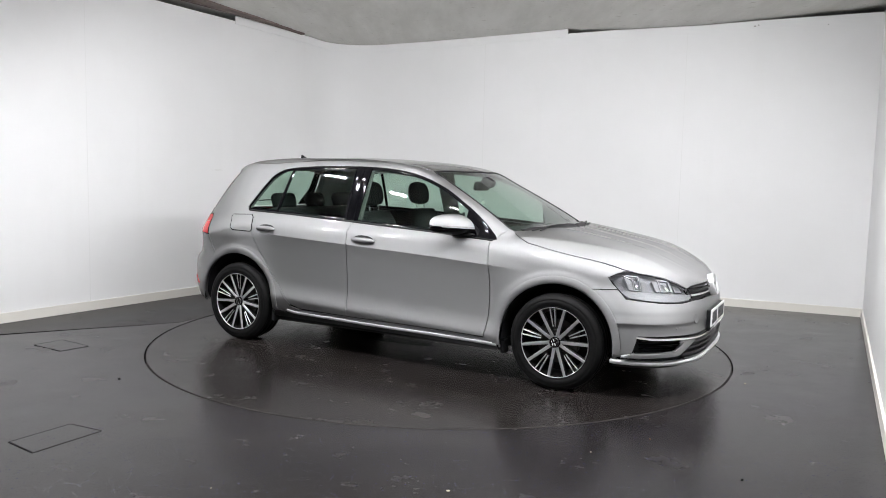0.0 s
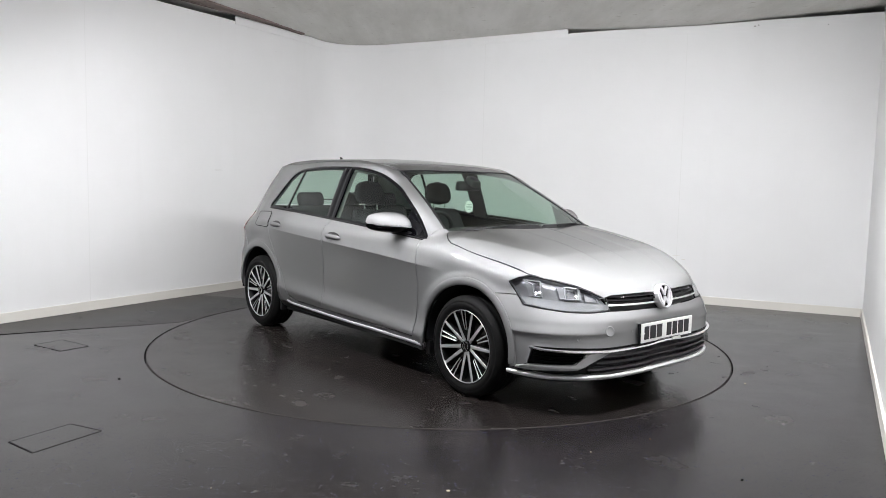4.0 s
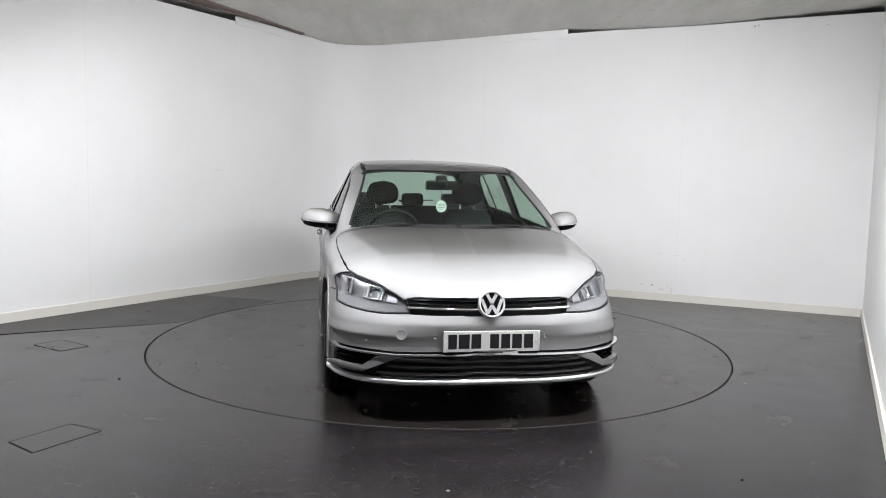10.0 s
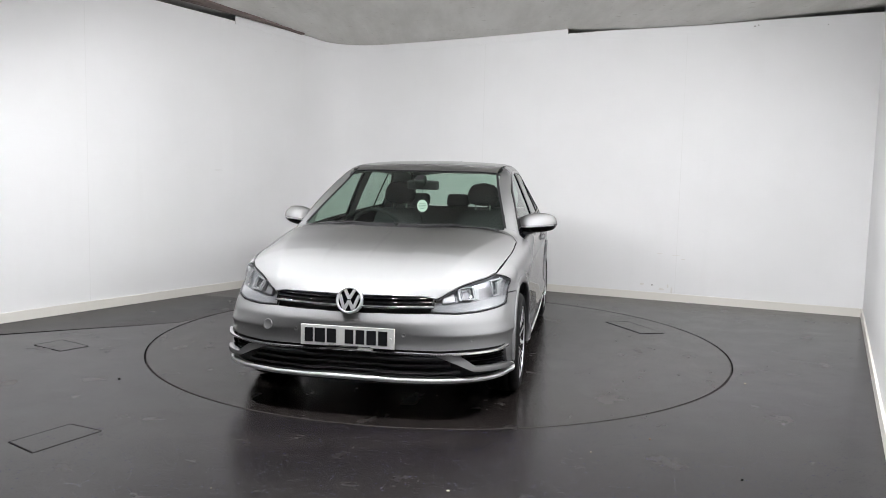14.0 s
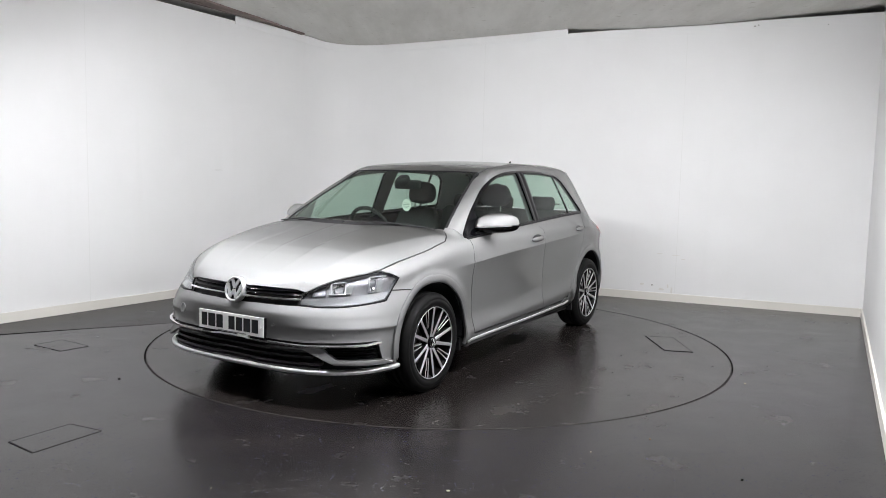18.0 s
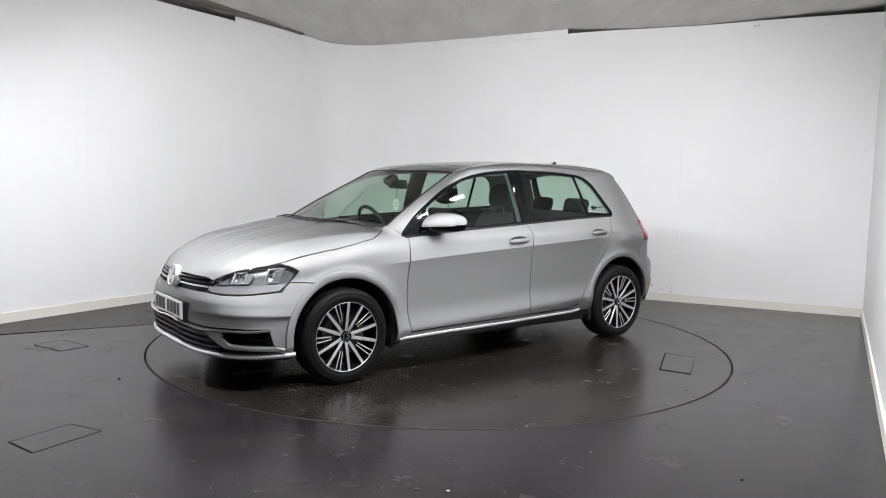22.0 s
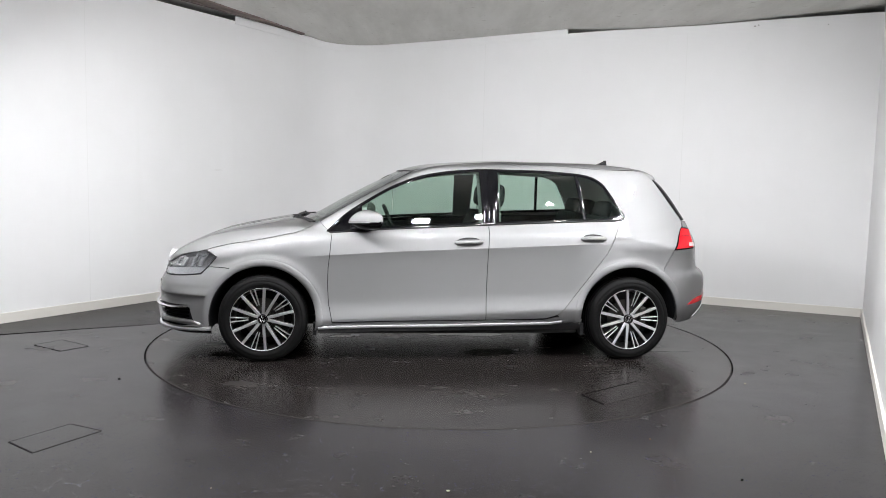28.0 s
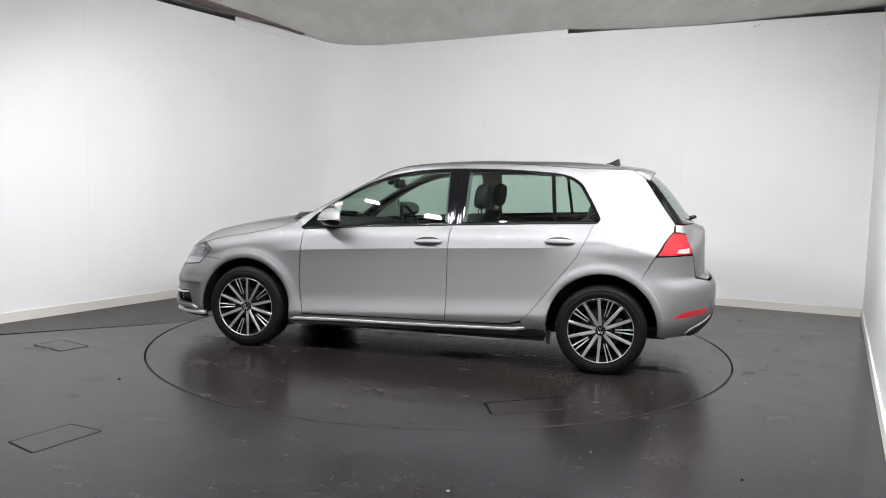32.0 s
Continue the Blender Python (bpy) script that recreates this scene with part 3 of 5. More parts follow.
def panel(name, poly, lay, mat, parent, label="", du=0.025, dv=0.025, gap=0.0025, rim=0.012, lift=0.0, mirror=False, v_lines=(), both=False, inward=None, sharp_to=None):
    """A body panel: a pattern laid on the form, with its edge folded inwards."""
    step = min(du, dv)
    poly = inset(dense(poly, step), gap) if gap else dense(poly, step)
    pts, faces = tiles(poly, du, dv, v_lines=v_lines)
    p = lay(pts)
    n = normals(p)
    p = p + n * lift
    if inward is not None:
        p = p + n * inward(pts, p)[:, None]
    bm = bmesh.new()
    for sign in ((1, -1) if both else ((-1,) if mirror else (1,))):
        flip = np.array((1, sign, 1))
        vs = [bm.verts.new(q) for q in p * flip]
        ns = n * flip
        for f in faces:
            idx = f if sign > 0 else f[::-1]
            try:
                bm.faces.new([vs[i] for i in idx])
            except ValueError:
                pass
        bm.verts.index_update()
        base = {v: ns[i] for i, v in enumerate(vs)}
        bm.normal_update()
        wrong = sum(1 for f in bm.faces if f.verts[0] in base and f.normal.dot(Vector(base[f.verts[0]])) < 0)
        mine = [f for f in bm.faces if f.verts[0] in base]
        if wrong > len(mine) / 2:
            bmesh.ops.reverse_faces(bm, faces=mine)
        if rim:
            edges = [e for e in bm.edges if len(e.link_faces) == 1 and e.verts[0] in base and e.verts[1] in base]
            low = {}
            for e in edges:
                for v in e.verts:
                    if v not in low:
                        low[v] = bm.verts.new(v.co - Vector(base[v]) * rim)
            for e in edges:
                lp = e.link_loops[0]
                a, b = lp.vert, lp.link_loop_next.vert
                try:
                    f = bm.faces.new((b, a, low[a], low[b]))
                    f.smooth = False
                except ValueError:
                    pass
                e.smooth = False
    for f in bm.faces:
        f.smooth = True
    if sharp_to is not None:
        fold = {tuple(np.round(q, 5)) for q, uv in zip(p * (1, -1 if mirror else 1, 1), pts) if abs(uv[1]) < 1e-6 and -1.12 < uv[0] < sharp_to}
        for e in bm.edges:
            if all(tuple(np.round(v.co, 5)) in fold for v in e.verts):
                e.smooth = False
    me = bpy.data.meshes.new(name)
    bm.to_mesh(me)
    bm.free()
    me.materials.append(mat)
    ob = new(name, me)
    if parent is not None:
        ob.parent = parent
    if label:
        ob["label"] = label
    return ob


def silver_paint():
    """Metal flakes that lie within a narrow spread of tilts, under a clear glossy coat."""
    m = bpy.data.materials.new("silver_metallic_paint")
    m.use_nodes = True
    nt = m.node_tree
    nt.nodes.remove(nt.nodes["Principled BSDF"])
    v = coords(m)
    flake = mix_color(m, noise_node(m, v, 900, 2), (0.275, 0.275, 0.278), (0.32, 0.32, 0.323))
    tone = mix_color(m, ramp(m, noise_node(m, v, 1.7, 3), [(0.35, 0.0), (0.7, 0.12)]), flake, (0.26, 0.26, 0.262))
    flakes = nt.nodes.new("ShaderNodeBsdfAnisotropic")
    flakes.distribution = "BECKMANN"
    flakes.inputs["Roughness"].default_value = 0.70
    link(m, tone, flakes.inputs["Color"])
    coat = nt.nodes.new("ShaderNodeBsdfAnisotropic")
    coat.inputs["Roughness"].default_value = 0.045
    view = nt.nodes.new("ShaderNodeFresnel")
    view.inputs["IOR"].default_value = 1.42
    mx = nt.nodes.new("ShaderNodeMixShader")
    link(m, view.outputs[0], mx.inputs[0])
    link(m, flakes.outputs[0], mx.inputs[1])
    link(m, coat.outputs[0], mx.inputs[2])
    link(m, mx.outputs[0], nt.nodes["Material Output"].inputs["Surface"])
    return m


M_PAINT = silver_paint()
M_CHROME = material("bright_chrome", (0.85, 0.85, 0.86), 0.10, 1.0)
M_BLACK = material("black_trim_plastic", (0.010, 0.010, 0.011), 0.5, spec=0.25)
M_GLOSS = material("gloss_black_trim", (0.003, 0.003, 0.004), 0.06, 0.0, 0.0, 0.22)
M_TYRE = material("tyre_rubber", (0.007, 0.007, 0.007), 0.6, spec=0.12)
M_CABIN = material("dark_cabin_cloth", (0.035, 0.035, 0.038), 0.85, spec=0.2)


def glass(name, tint, alpha_rough=0.0):
    m = bpy.data.materials.new(name)
    m.use_nodes = True
    nt = m.node_tree
    nt.nodes.remove(nt.nodes["Principled BSDF"])
    tr = nt.nodes.new("ShaderNodeBsdfTransparent")
    tr.inputs["Color"].default_value = (*tint, 1)
    gl = nt.nodes.new("ShaderNodeBsdfGlossy")
    gl.inputs["Roughness"].default_value = alpha_rough
    lw = nt.nodes.new("ShaderNodeLayerWeight")
    lw.inputs["Blend"].default_value = 0.5
    pw = nt.nodes.new("ShaderNodeMath")
    pw.operation = "POWER"
    pw.inputs[1].default_value = 5.0
    nt.links.new(lw.outputs["Facing"], pw.inputs[0])
    fr = nt.nodes.new("ShaderNodeMath")
    fr.operation = "MULTIPLY_ADD"
    fr.inputs[1].default_value, fr.inputs[2].default_value = 0.92, 0.05
    nt.links.new(pw.outputs[0], fr.inputs[0])
    mx = nt.nodes.new("ShaderNodeMixShader")
    nt.links.new(fr.outputs[0], mx.inputs[0])
    nt.links.new(tr.outputs[0], mx.inputs[1])
    nt.links.new(gl.outputs[0], mx.inputs[2])
    nt.links.new(mx.outputs[0], nt.nodes["Material Output"].inputs["Surface"])
    return m


M_GLASS = glass("tinted_glass", (0.66, 0.785, 0.71))

car = tagged(new("hatchback_car"), "silver five-door hatchback car parked on the turntable", "car")

# Lines shared by neighbouring panels
DLO_TOP = curve((-0.95, -0.60, -0.31, -0.06, 0.18, 0.40, 0.60, 0.74, 0.872), (1.342, 1.359, 1.360, 1.347, 1.311, 1.236, 1.125, 1.032, 0.913))


def dlo_top(x0, x1, n=24, rise=0.0):
    """Points along the windows' upper edge."""
    return [(x0 + (x1 - x0) * k / n, float(DLO_TOP(x0 + (x1 - x0) * k / n)) + rise) for k in range(n + 1)]


DLO = dlo_top(0.872, -0.95, 48) + [(-1.02, 1.331), (-1.07, 1.315), (-1.11, 1.292), (-1.14, 1.265), (-1.20, 1.17), (-1.25, 1.08), (-1.268, 1.045), (-1.255, 1.026), (-0.83, 1.008), (-0.27, 0.980), (0.39, 0.943)]
BELT_LINE = curve((-1.27, -0.83, -0.27, 0.39, 0.88), (1.018, 1.002, 0.974, 0.937, 0.908))
ARCH_F, ARCH_R, ARCH_RZ = 0.362, 0.367, 0.316
SILL_Z = lambda x: 0.262 - 0.018 * x


HOOD_LINE = curve((0.93, 0.98, 1.03, 1.09, 1.25, 1.42, 1.69, 1.78, 1.87, 1.97, 2.04), (0.672, 0.715, 0.757, 0.785, 0.785, 0.772, 0.736, 0.690, 0.617, 0.530, 0.455))
RAIL_Y = curve((-1.52, -1.2, -0.6, 0.0, 0.27), (0.505, 0.545, 0.565, 0.562, 0.550))
SCREEN_EDGE = curve((0.27, 0.45, 0.63, 0.80, 0.93), (0.550, 0.583, 0.622, 0.662, 0.695))


def top_z(x, y):
    return float(on_top(np.array([[x, y]]))[0, 2])


def rail_z(x):
    return top_z(x, float(RAIL_Y(x)))


def both_sides(half):
    """Close a half pattern (from the middle out) with its mirror image."""
    return half + [(-u, v) for u, v in half[::-1] if abs(u) > 1e-6]


def strip(name, path, lay, mat, parent, label="", width=0.012, height=0.006, sink=0.004, mirror=False, step=0.02, closed=False):
    """A moulding that runs along the form."""
    pts = []
    pairs = list(zip(path, path[1:])) + ([(path[-1], path[0])] if closed else [])
    for a, b in pairs:
        n = max(1, int(math.hypot(b[0] - a[0], b[1] - a[1]) / step))
        pts += [(a[0] + (b[0] - a[0]) * k / n, a[1] + (b[1] - a[1]) * k / n) for k in range(n)]
    if not closed:
        pts.append(path[-1])
    p = lay(np.array(pts))
    n = normals(p)
    if mirror:
        p, n = p * (1, -1, 1), n * (1, -1, 1)
    bm = bmesh.new()
    rings = []
    prof = ((-0.5, -sink), (-0.5, height * 0.5), (-0.3, height), (0.3, height), (0.5, height * 0.5), (0.5, -sink))
    m = len(p)
    for i in range(m):
        if closed:
            t = p[(i + 1) % m] - p[i - 1]
        else:
            t = p[min(i + 1, m - 1)] - p[max(i - 1, 0)]
        side = np.cross(n[i], t)
        side = side / max(np.linalg.norm(side), 1e-9)
        rings.append([bm.verts.new(p[i] + side * (a * width) + n[i] * h) for a, h in prof])
    for i in range(m if closed else m - 1):
        a, b = rings[i], rings[(i + 1) % m]
        for k in range(5):
            bm.faces.new((a[k], a[k + 1], b[k + 1], b[k]))
    if not closed:
        bm.faces.new(rings[0])
        bm.faces.new(rings[-1][::-1])
    bmesh.ops.recalc_face_normals(bm, faces=bm.faces)
    smooth_faces(bm, 50)
    return part(name, bm, mat, parent, label)


def lathe(bm, profile, segments=64, close=False):
    """Turn a (y, radius) outline about the y axis."""
    rings = []
    for y, r in profile:
        rings.append([bm.verts.new((r * math.cos(2 * math.pi * k / segments), y, r * math.sin(2 * math.pi * k / segments))) for k in range(segments)])
    pairs = list(zip(rings, rings[1:])) + ([(rings[-1], rings[0])] if close else [])
    for a, b in pairs:
        for k in range(segments):
            j = (k + 1) % segments
            bm.faces.new((a[k], a[j], b[j], b[k]))
    return rings


def tube(bm, pts, r, seg=8):
    """A round bar along points."""
    pts = [Vector(p) for p in pts]
    rings = []
    for i, p in enumerate(pts):
        t = (pts[min(i + 1, len(pts) - 1)] - pts[max(i - 1, 0)]).normalized()
        ref = Vector((0, 0, 1)) if abs(t.z) < 0.9 else Vector((1, 0, 0))
        a = t.cross(ref).normalized()
        b = t.cross(a)
        rings.append([bm.verts.new(p + (a * math.cos(2 * math.pi * k / seg) + b * math.sin(2 * math.pi * k / seg)) * r) for k in range(seg)])
    for a, b in zip(rings, rings[1:]):
        for k in range(seg):
            j = (k + 1) % seg
            bm.faces.new((a[k], a[j], b[j], b[k]))
    bm.faces.new(rings[0][::-1])
    bm.faces.new(rings[-1])


def rounded_block(bm, size, center, radius, segments=3, m=None):
    """A soft-edged block."""
    x, y, z = (s / 2 for s in size)
    tmp = bmesh.new()
    box(tmp, -x, x, -y, y, -z, z)
    bmesh.ops.bevel(tmp, geom=tmp.edges[:], offset=radius, segments=segments, affect="EDGES", profile=0.5)
    mat = Matrix.Translation(center) @ (m if m is not None else Matrix())
    bmesh.ops.transform(tmp, matrix=mat, verts=tmp.verts)
    me = bpy.data.meshes.new("tmp")
    tmp.to_mesh(me)
    tmp.free()
    bm.from_mesh(me)
    bpy.data.meshes.remove(me)


M_LENS = glass("clear_lamp_lens", (0.95, 0.96, 0.97))
M_LAMP_BOWL = material("lamp_reflector", (0.72, 0.73, 0.75), 0.14, 0.95)
M_LAMP_DARK = material("smoked_lamp_housing", (0.26, 0.26, 0.27), 0.38, 0.6)
M_LAMP_BAND = material("frosted_lamp_band", (0.33, 0.335, 0.34), 0.3, 0.4, 0.3)
M_RED = material("red_lamp_lens", (0.42, 0.008, 0.014), 0.12, 0.0, 0.0, 0.3)
M_RED_PALE = material("pale_red_lamp_band", (0.70, 0.42, 0.42), 0.12, 0.0, 0.5)
M_LAMP_RIB = material("dark_red_lamp_rib", (0.16, 0.004, 0.008), 0.1, 0.0, 0.5)
M_PLATE = material("white_number_plate", (0.78, 0.78, 0.76), 0.3)
M_INK = material("black_plate_bars", (0.01, 0.01, 0.012), 0.4)
M_RIM = material("machined_alloy", (0.66, 0.66, 0.67), 0.42, 0.95)
M_RIM_DARK = material("gloss_black_alloy", (0.006, 0.006, 0.006), 0.3, spec=0.25)
M_STEEL = material("brake_steel", (0.10, 0.095, 0.09), 0.45, 0.8)
M_LINING = material("grey_roof_lining", (0.36, 0.36, 0.352), 0.9)
M_POST_LINING = material("grey_post_lining", (0.15, 0.15, 0.147), 0.8)
M_SATIN = material("satin_silver_trim", (0.80, 0.80, 0.81), 0.38, 0.7)
M_WARM = material("warm_lamp", (0.8, 0.7, 0.5), 0.4)
shader(M_WARM).inputs["Emission Color"].default_value = (1.0, 0.78, 0.50, 1)
shader(M_WARM).inputs["Emission Strength"].default_value = 130.0
M_STICKER = material("white_disc_paper", (0.75, 0.76, 0.72), 0.6)
M_STICKER_INK = material("green_grey_print", (0.25, 0.32, 0.27), 0.6)

FRONT_DOOR = [(0.836, 0.285), (0.862, 0.42), (0.869, 0.55), (0.866, 0.66), (0.855, 0.76), (0.842, float(BELT_LINE(0.842)))]
B_LINE = [(-0.262, float(BELT_LINE(-0.262))), (-0.250, 0.80), (-0.245, 0.55), (-0.243, 0.302)]
REAR_DOOR_BACK = [(-1.238, 1.014), (-1.19, 0.91), (-1.128, 0.783), (-1.012, 0.63), (-0.908, 0.494), (-0.862, 0.435), (-0.815, 0.380), (-0.765, 0.336), (-0.68, 0.311)]
LAMP_F = [(1.622, 0.728), (1.665, 0.753), (1.712, 0.767)]            # rear tip and upper edge, seen from the side
HATCH_SIDE = [(-1.488, 1.377), (-1.562, 1.321), (-1.671, 1.157), (-1.765, 1.024), (-1.762, 0.972)]


def belt(x):
    return float(BELT_LINE(x))


def build_side(mirrored):
    """One flank: doors, wings, sill, glass and its trim."""
    s = dict(mirror=mirrored)
    y = -1 if mirrored else 1
    fd = FRONT_DOOR + [(x, belt(x)) for x in (0.6, 0.3, 0.0)] + B_LINE
    door = panel("front_door", side_pts(fd), on_side, M_PAINT, car, v_lines=(0.0, -0.463), sharp_to=1.02, **s)
    rd = B_LINE[::-1] + [(x, belt(x)) for x in (-0.5, -0.8, -1.1)] + REAR_DOOR_BACK
    rear_door = panel("rear_door", side_pts(rd), on_side, M_PAINT, car, v_lines=(0.0, -0.463), sharp_to=1.02, **s)
    door_handle(door, -0.110, 0.853, y)
    door_handle(rear_door, -1.020, 0.886, y)

    wing = FRONT_DOOR + [(0.872, 0.922)]
    wing += [(x, top_z(nose_x(x), float(HOOD_LINE(x)))) for x in (0.93, 0.98, 1.03, 1.09, 1.17, 1.25, 1.34, 1.42, 1.55, 1.65, 1.712)]
    wing += [LAMP_F[1], LAMP_F[0], (1.650, 0.690), (1.680, 0.660), (1.566, 0.655)] + arc(HUB_F, HUB_Z, ARCH_F, 68, 190) + [(0.945, 0.262), (0.83, 0.268)]
    panel("front_wing", side_pts(wing), on_side, M_PAINT, car, v_lines=(0.0,), sharp_to=1.02, dv=0.0125, **s)
    for hub, up, r, a0, a1 in ((HUB_F, HUB_Z, ARCH_F, -4, 189), (HUB_R, ARCH_RZ, ARCH_R, -4, 184)):
        strip("arch_flare", side_pts(arc(hub, up, r + 0.027, a0, a1, 48)), on_side, M_PAINT, car, "flat flared band round the wheel arch", width=0.046, height=0.0055, sink=0.01, **s)
    strip("wheel_arch_lip", side_pts(arc(HUB_F, HUB_Z, ARCH_F + 0.006, -6, 192, 40)), on_side, M_PAINT, car, width=0.010, height=0.001, sink=0.02, **s)
    strip("wheel_arch_lip", side_pts(arc(HUB_R, ARCH_RZ, ARCH_R + 0.006, -8, 186, 40)), on_side, M_PAINT, car, width=0.010, height=0.001, sink=0.02, **s)

    # The painted sill lies in shade here; its darker colour carries that shade.
    sill = [(0.93, SILL_Z(0.93) - 0.006), (-0.72, SILL_Z(-0.72) - 0.006), (-0.95, 0.285), (-0.955, 0.222), (0.94, 0.206)]
    sill_ob = panel("sill", side_pts(sill), on_side, M_SILL, car, "silver sill coloured dark for shade, under a bright strip", **s)
    strip("sill_strip", side_pts([(0.93, SILL_Z(0.93)), (0.1, SILL_Z(0.1)), (-0.72, SILL_Z(-0.72)), (-0.80, SILL_Z(-0.72) + 0.012)]), on_side, M_SATIN, sill_ob, "bright satin strip along the sill", width=0.021, height=0.007, **s)
    upper = [(0.94, SILL_Z(0.94) + 0.004), (0.84, 0.268 + 0.01), (-0.67, 0.300), (-0.767, 0.322), (-0.95, 0.305), (-0.95, 0.286), (-0.72, SILL_Z(-0.72) - 0.005)]
    panel("sill_upper", side_pts(upper), on_side, M_PAINT, car, gap=0.001, **s)

    rear = REAR_DOOR_BACK[:-1] + [(-0.80, 0.305), (-0.948, 0.262)] + arc(HUB_R, ARCH_RZ, ARCH_R, -6, 131)
    rear += [(-1.556, 0.60), (-1.560, 0.648), (-1.571, 0.689), (-1.588, 0.715), (-1.606, 0.745), (-1.622, 0.775), (-1.640, 0.808), (-1.700, 0.90)] + HATCH_SIDE[::-1]
    frame_line = dlo_top(0.872, -0.95, 48, 0.0095)
    rear += [(x, rail_z(x)) for x in (-1.42, -1.3, -1.15, -1.05, -0.8, -0.5, -0.2, 0.0, 0.15, 0.27)]
    rear += [(x, top_z(x, float(SCREEN_EDGE(x)))) for x in (0.36, 0.45, 0.55, 0.65, 0.75, 0.85, 0.93)]
    rear += frame_line + [(-1.07, 1.325), (-1.15, 1.27), (-1.21, 1.17), (-1.277, 1.045), (-1.262, 1.018)]
    q = panel("rear_quarter_panel", side_pts(rear), on_side, M_PAINT, car, "silver rear quarter, roof rail and windscreen pillar in one piece", gap=0.0015, v_lines=(0.0,), sharp_to=1.02, dv=0.0125, **s)
    if mirrored:
        flap = [(-1.415, 0.978), (-1.21, 0.985), (-1.19, 0.965), (-1.168, 0.875), (-1.185, 0.858), (-1.36, 0.862), (-1.385, 0.88), (-1.425, 0.962)]
        panel("fuel_flap", side_pts(flap), on_side, M_PAINT, q, "closed fuel filler flap", lift=0.003, gap=0.001, rim=0.004, du=0.02, dv=0.02, **s)
        strip("flap_gap", side_pts(flap), on_side, M_GROOVE, q, width=0.006, height=0.0042, sink=0.001, closed=True, **s)

    strip("window_trim", side_pts(DLO), on_side, M_GLOSS, car, width=0.022, height=0.003, closed=True, **s)
    strip("belt_trim", side_pts([(0.86, belt(0.86) - 0.004), (0.39, belt(0.39)), (-0.27, belt(-0.27)), (-0.83, belt(-0.83)), (-1.25, belt(-1.25))]), on_side, M_BLACK, car, width=0.013, height=0.006, **s)
    sail = dlo_top(0.872, 0.640, 10) + [(0.628, 0.930)]
    panel("sail_panel", side_pts(sail), on_side, M_GLOSS, car, "black triangular trim behind the pillar", gap=0, rim=0.004, lift=-0.001, **s)
    front_glass = dlo_top(0.640, -0.205) + [(-0.222, 0.977), (0.39, 0.943), (0.628, 0.930)]
    panel("front_side_window", side_pts(front_glass), on_side, M_GLASS, car, gap=0, rim=0.003, lift=-0.005, **s)
    post = dlo_top(-0.205, -0.345, 6) + [(-0.338, 0.983), (-0.222, 0.977)]
    panel("door_post", side_pts(post), on_side, M_GLOSS, car, "gloss black post between the doors", gap=0, rim=0.01, du=0.0125, inward=post_relief, **s)
    strip("post_gap", side_pts([(-0.268, 1.355), (-0.262, 0.980)]), on_side, M_GROOVE, car, width=0.006, height=0.0008, **s)
    rear_glass = dlo_top(-0.345, -0.925) + [(-0.965, 1.014), (-0.83, 1.008), (-0.338, 0.983)]
    panel("rear_side_window", side_pts(rear_glass), on_side, M_GLASS, car, gap=0, rim=0.003, lift=-0.005, **s)
    quarter = [(-0.950, 1.342), (-1.07, 1.315), (-1.14, 1.265), (-1.20, 1.17), (-1.268, 1.045), (-1.255, 1.026), (-0.985, 1.015)]
    panel("quarter_window", side_pts(quarter), on_side, M_GLASS, car, gap=0, rim=0.003, lift=-0.005, **s)
    strip("window_divider", side_pts([(-0.937, 1.343), (-0.975, 1.014)]), on_side, M_GLOSS, car, width=0.026, height=0.002, **s)

    # dark linings that are seen through the glass
    inner = [(0.90, 0.32), (0.90, 0.86), (0.86, 0.90)] + [(x, belt(x) - 0.004) for x in (0.3, -0.3, -0.8, -1.25)] + [(-1.66, 1.0), (-1.80, 0.99), (-1.84, 0.94), (-1.82, 0.78), (-1.60, 0.72), (-0.90, 0.70), (-0.88, 0.32)]
    panel("door_lining", side_pts(inner), on_side, M_CABIN, car, lift=-0.055, rim=0, du=0.06, dv=0.06, gap=0, **s)
    panel("pillar_lining", side_pts([(-0.19, 1.36), (-0.365, 1.362), (-0.355, 0.97), (-0.20, 0.965)]), on_side, M_POST_LINING, car, lift=-0.028, rim=0, gap=0, **s)
    c_post = [(-0.96, 1.36), (-1.06, 1.325), (-1.14, 1.265), (-1.20, 1.17), (-1.262, 1.045), (-1.25, 1.0), (-1.70, 1.0), (-1.60, 1.18), (-1.50, 1.33), (-1.3, 1.375)]
    panel("pillar_lining", side_pts(c_post), on_side, M_LINING, car, lift=-0.028, rim=0, gap=0, dv=0.0125, **s)
    panel("pillar_lining", side_pts([(0.89, 0.905), (0.74, 1.036), (0.60, 1.128), (0.612, 0.935)]), on_side, M_LINING, car, lift=-0.030, rim=0, gap=0, **s)
    rail_in = [(0.80, 0.99), (0.60, 1.130), (0.40, 1.240), (0.18, 1.306), (-0.06, 1.335), (-0.31, 1.350), (-0.60, 1.352), (-0.95, 1.338), (-1.05, 1.358), (-0.5, 1.372), (0.0, 1.360), (0.27, 1.310), (0.55, 1.185), (0.85, 1.02)]
    panel("rail_lining", side_pts(rail_in), on_side, M_LINING, car, lift=-0.022, rim=0, gap=0, dv=0.0125, **s)


def post_relief(q, p):
    """Two softly rounded halves, one on each door."""
    mid = np.where(q[:, 0] > -0.265, -0.235, -0.305)
    return 0.004 - 4.0 * (q[:, 0] - mid) ** 2


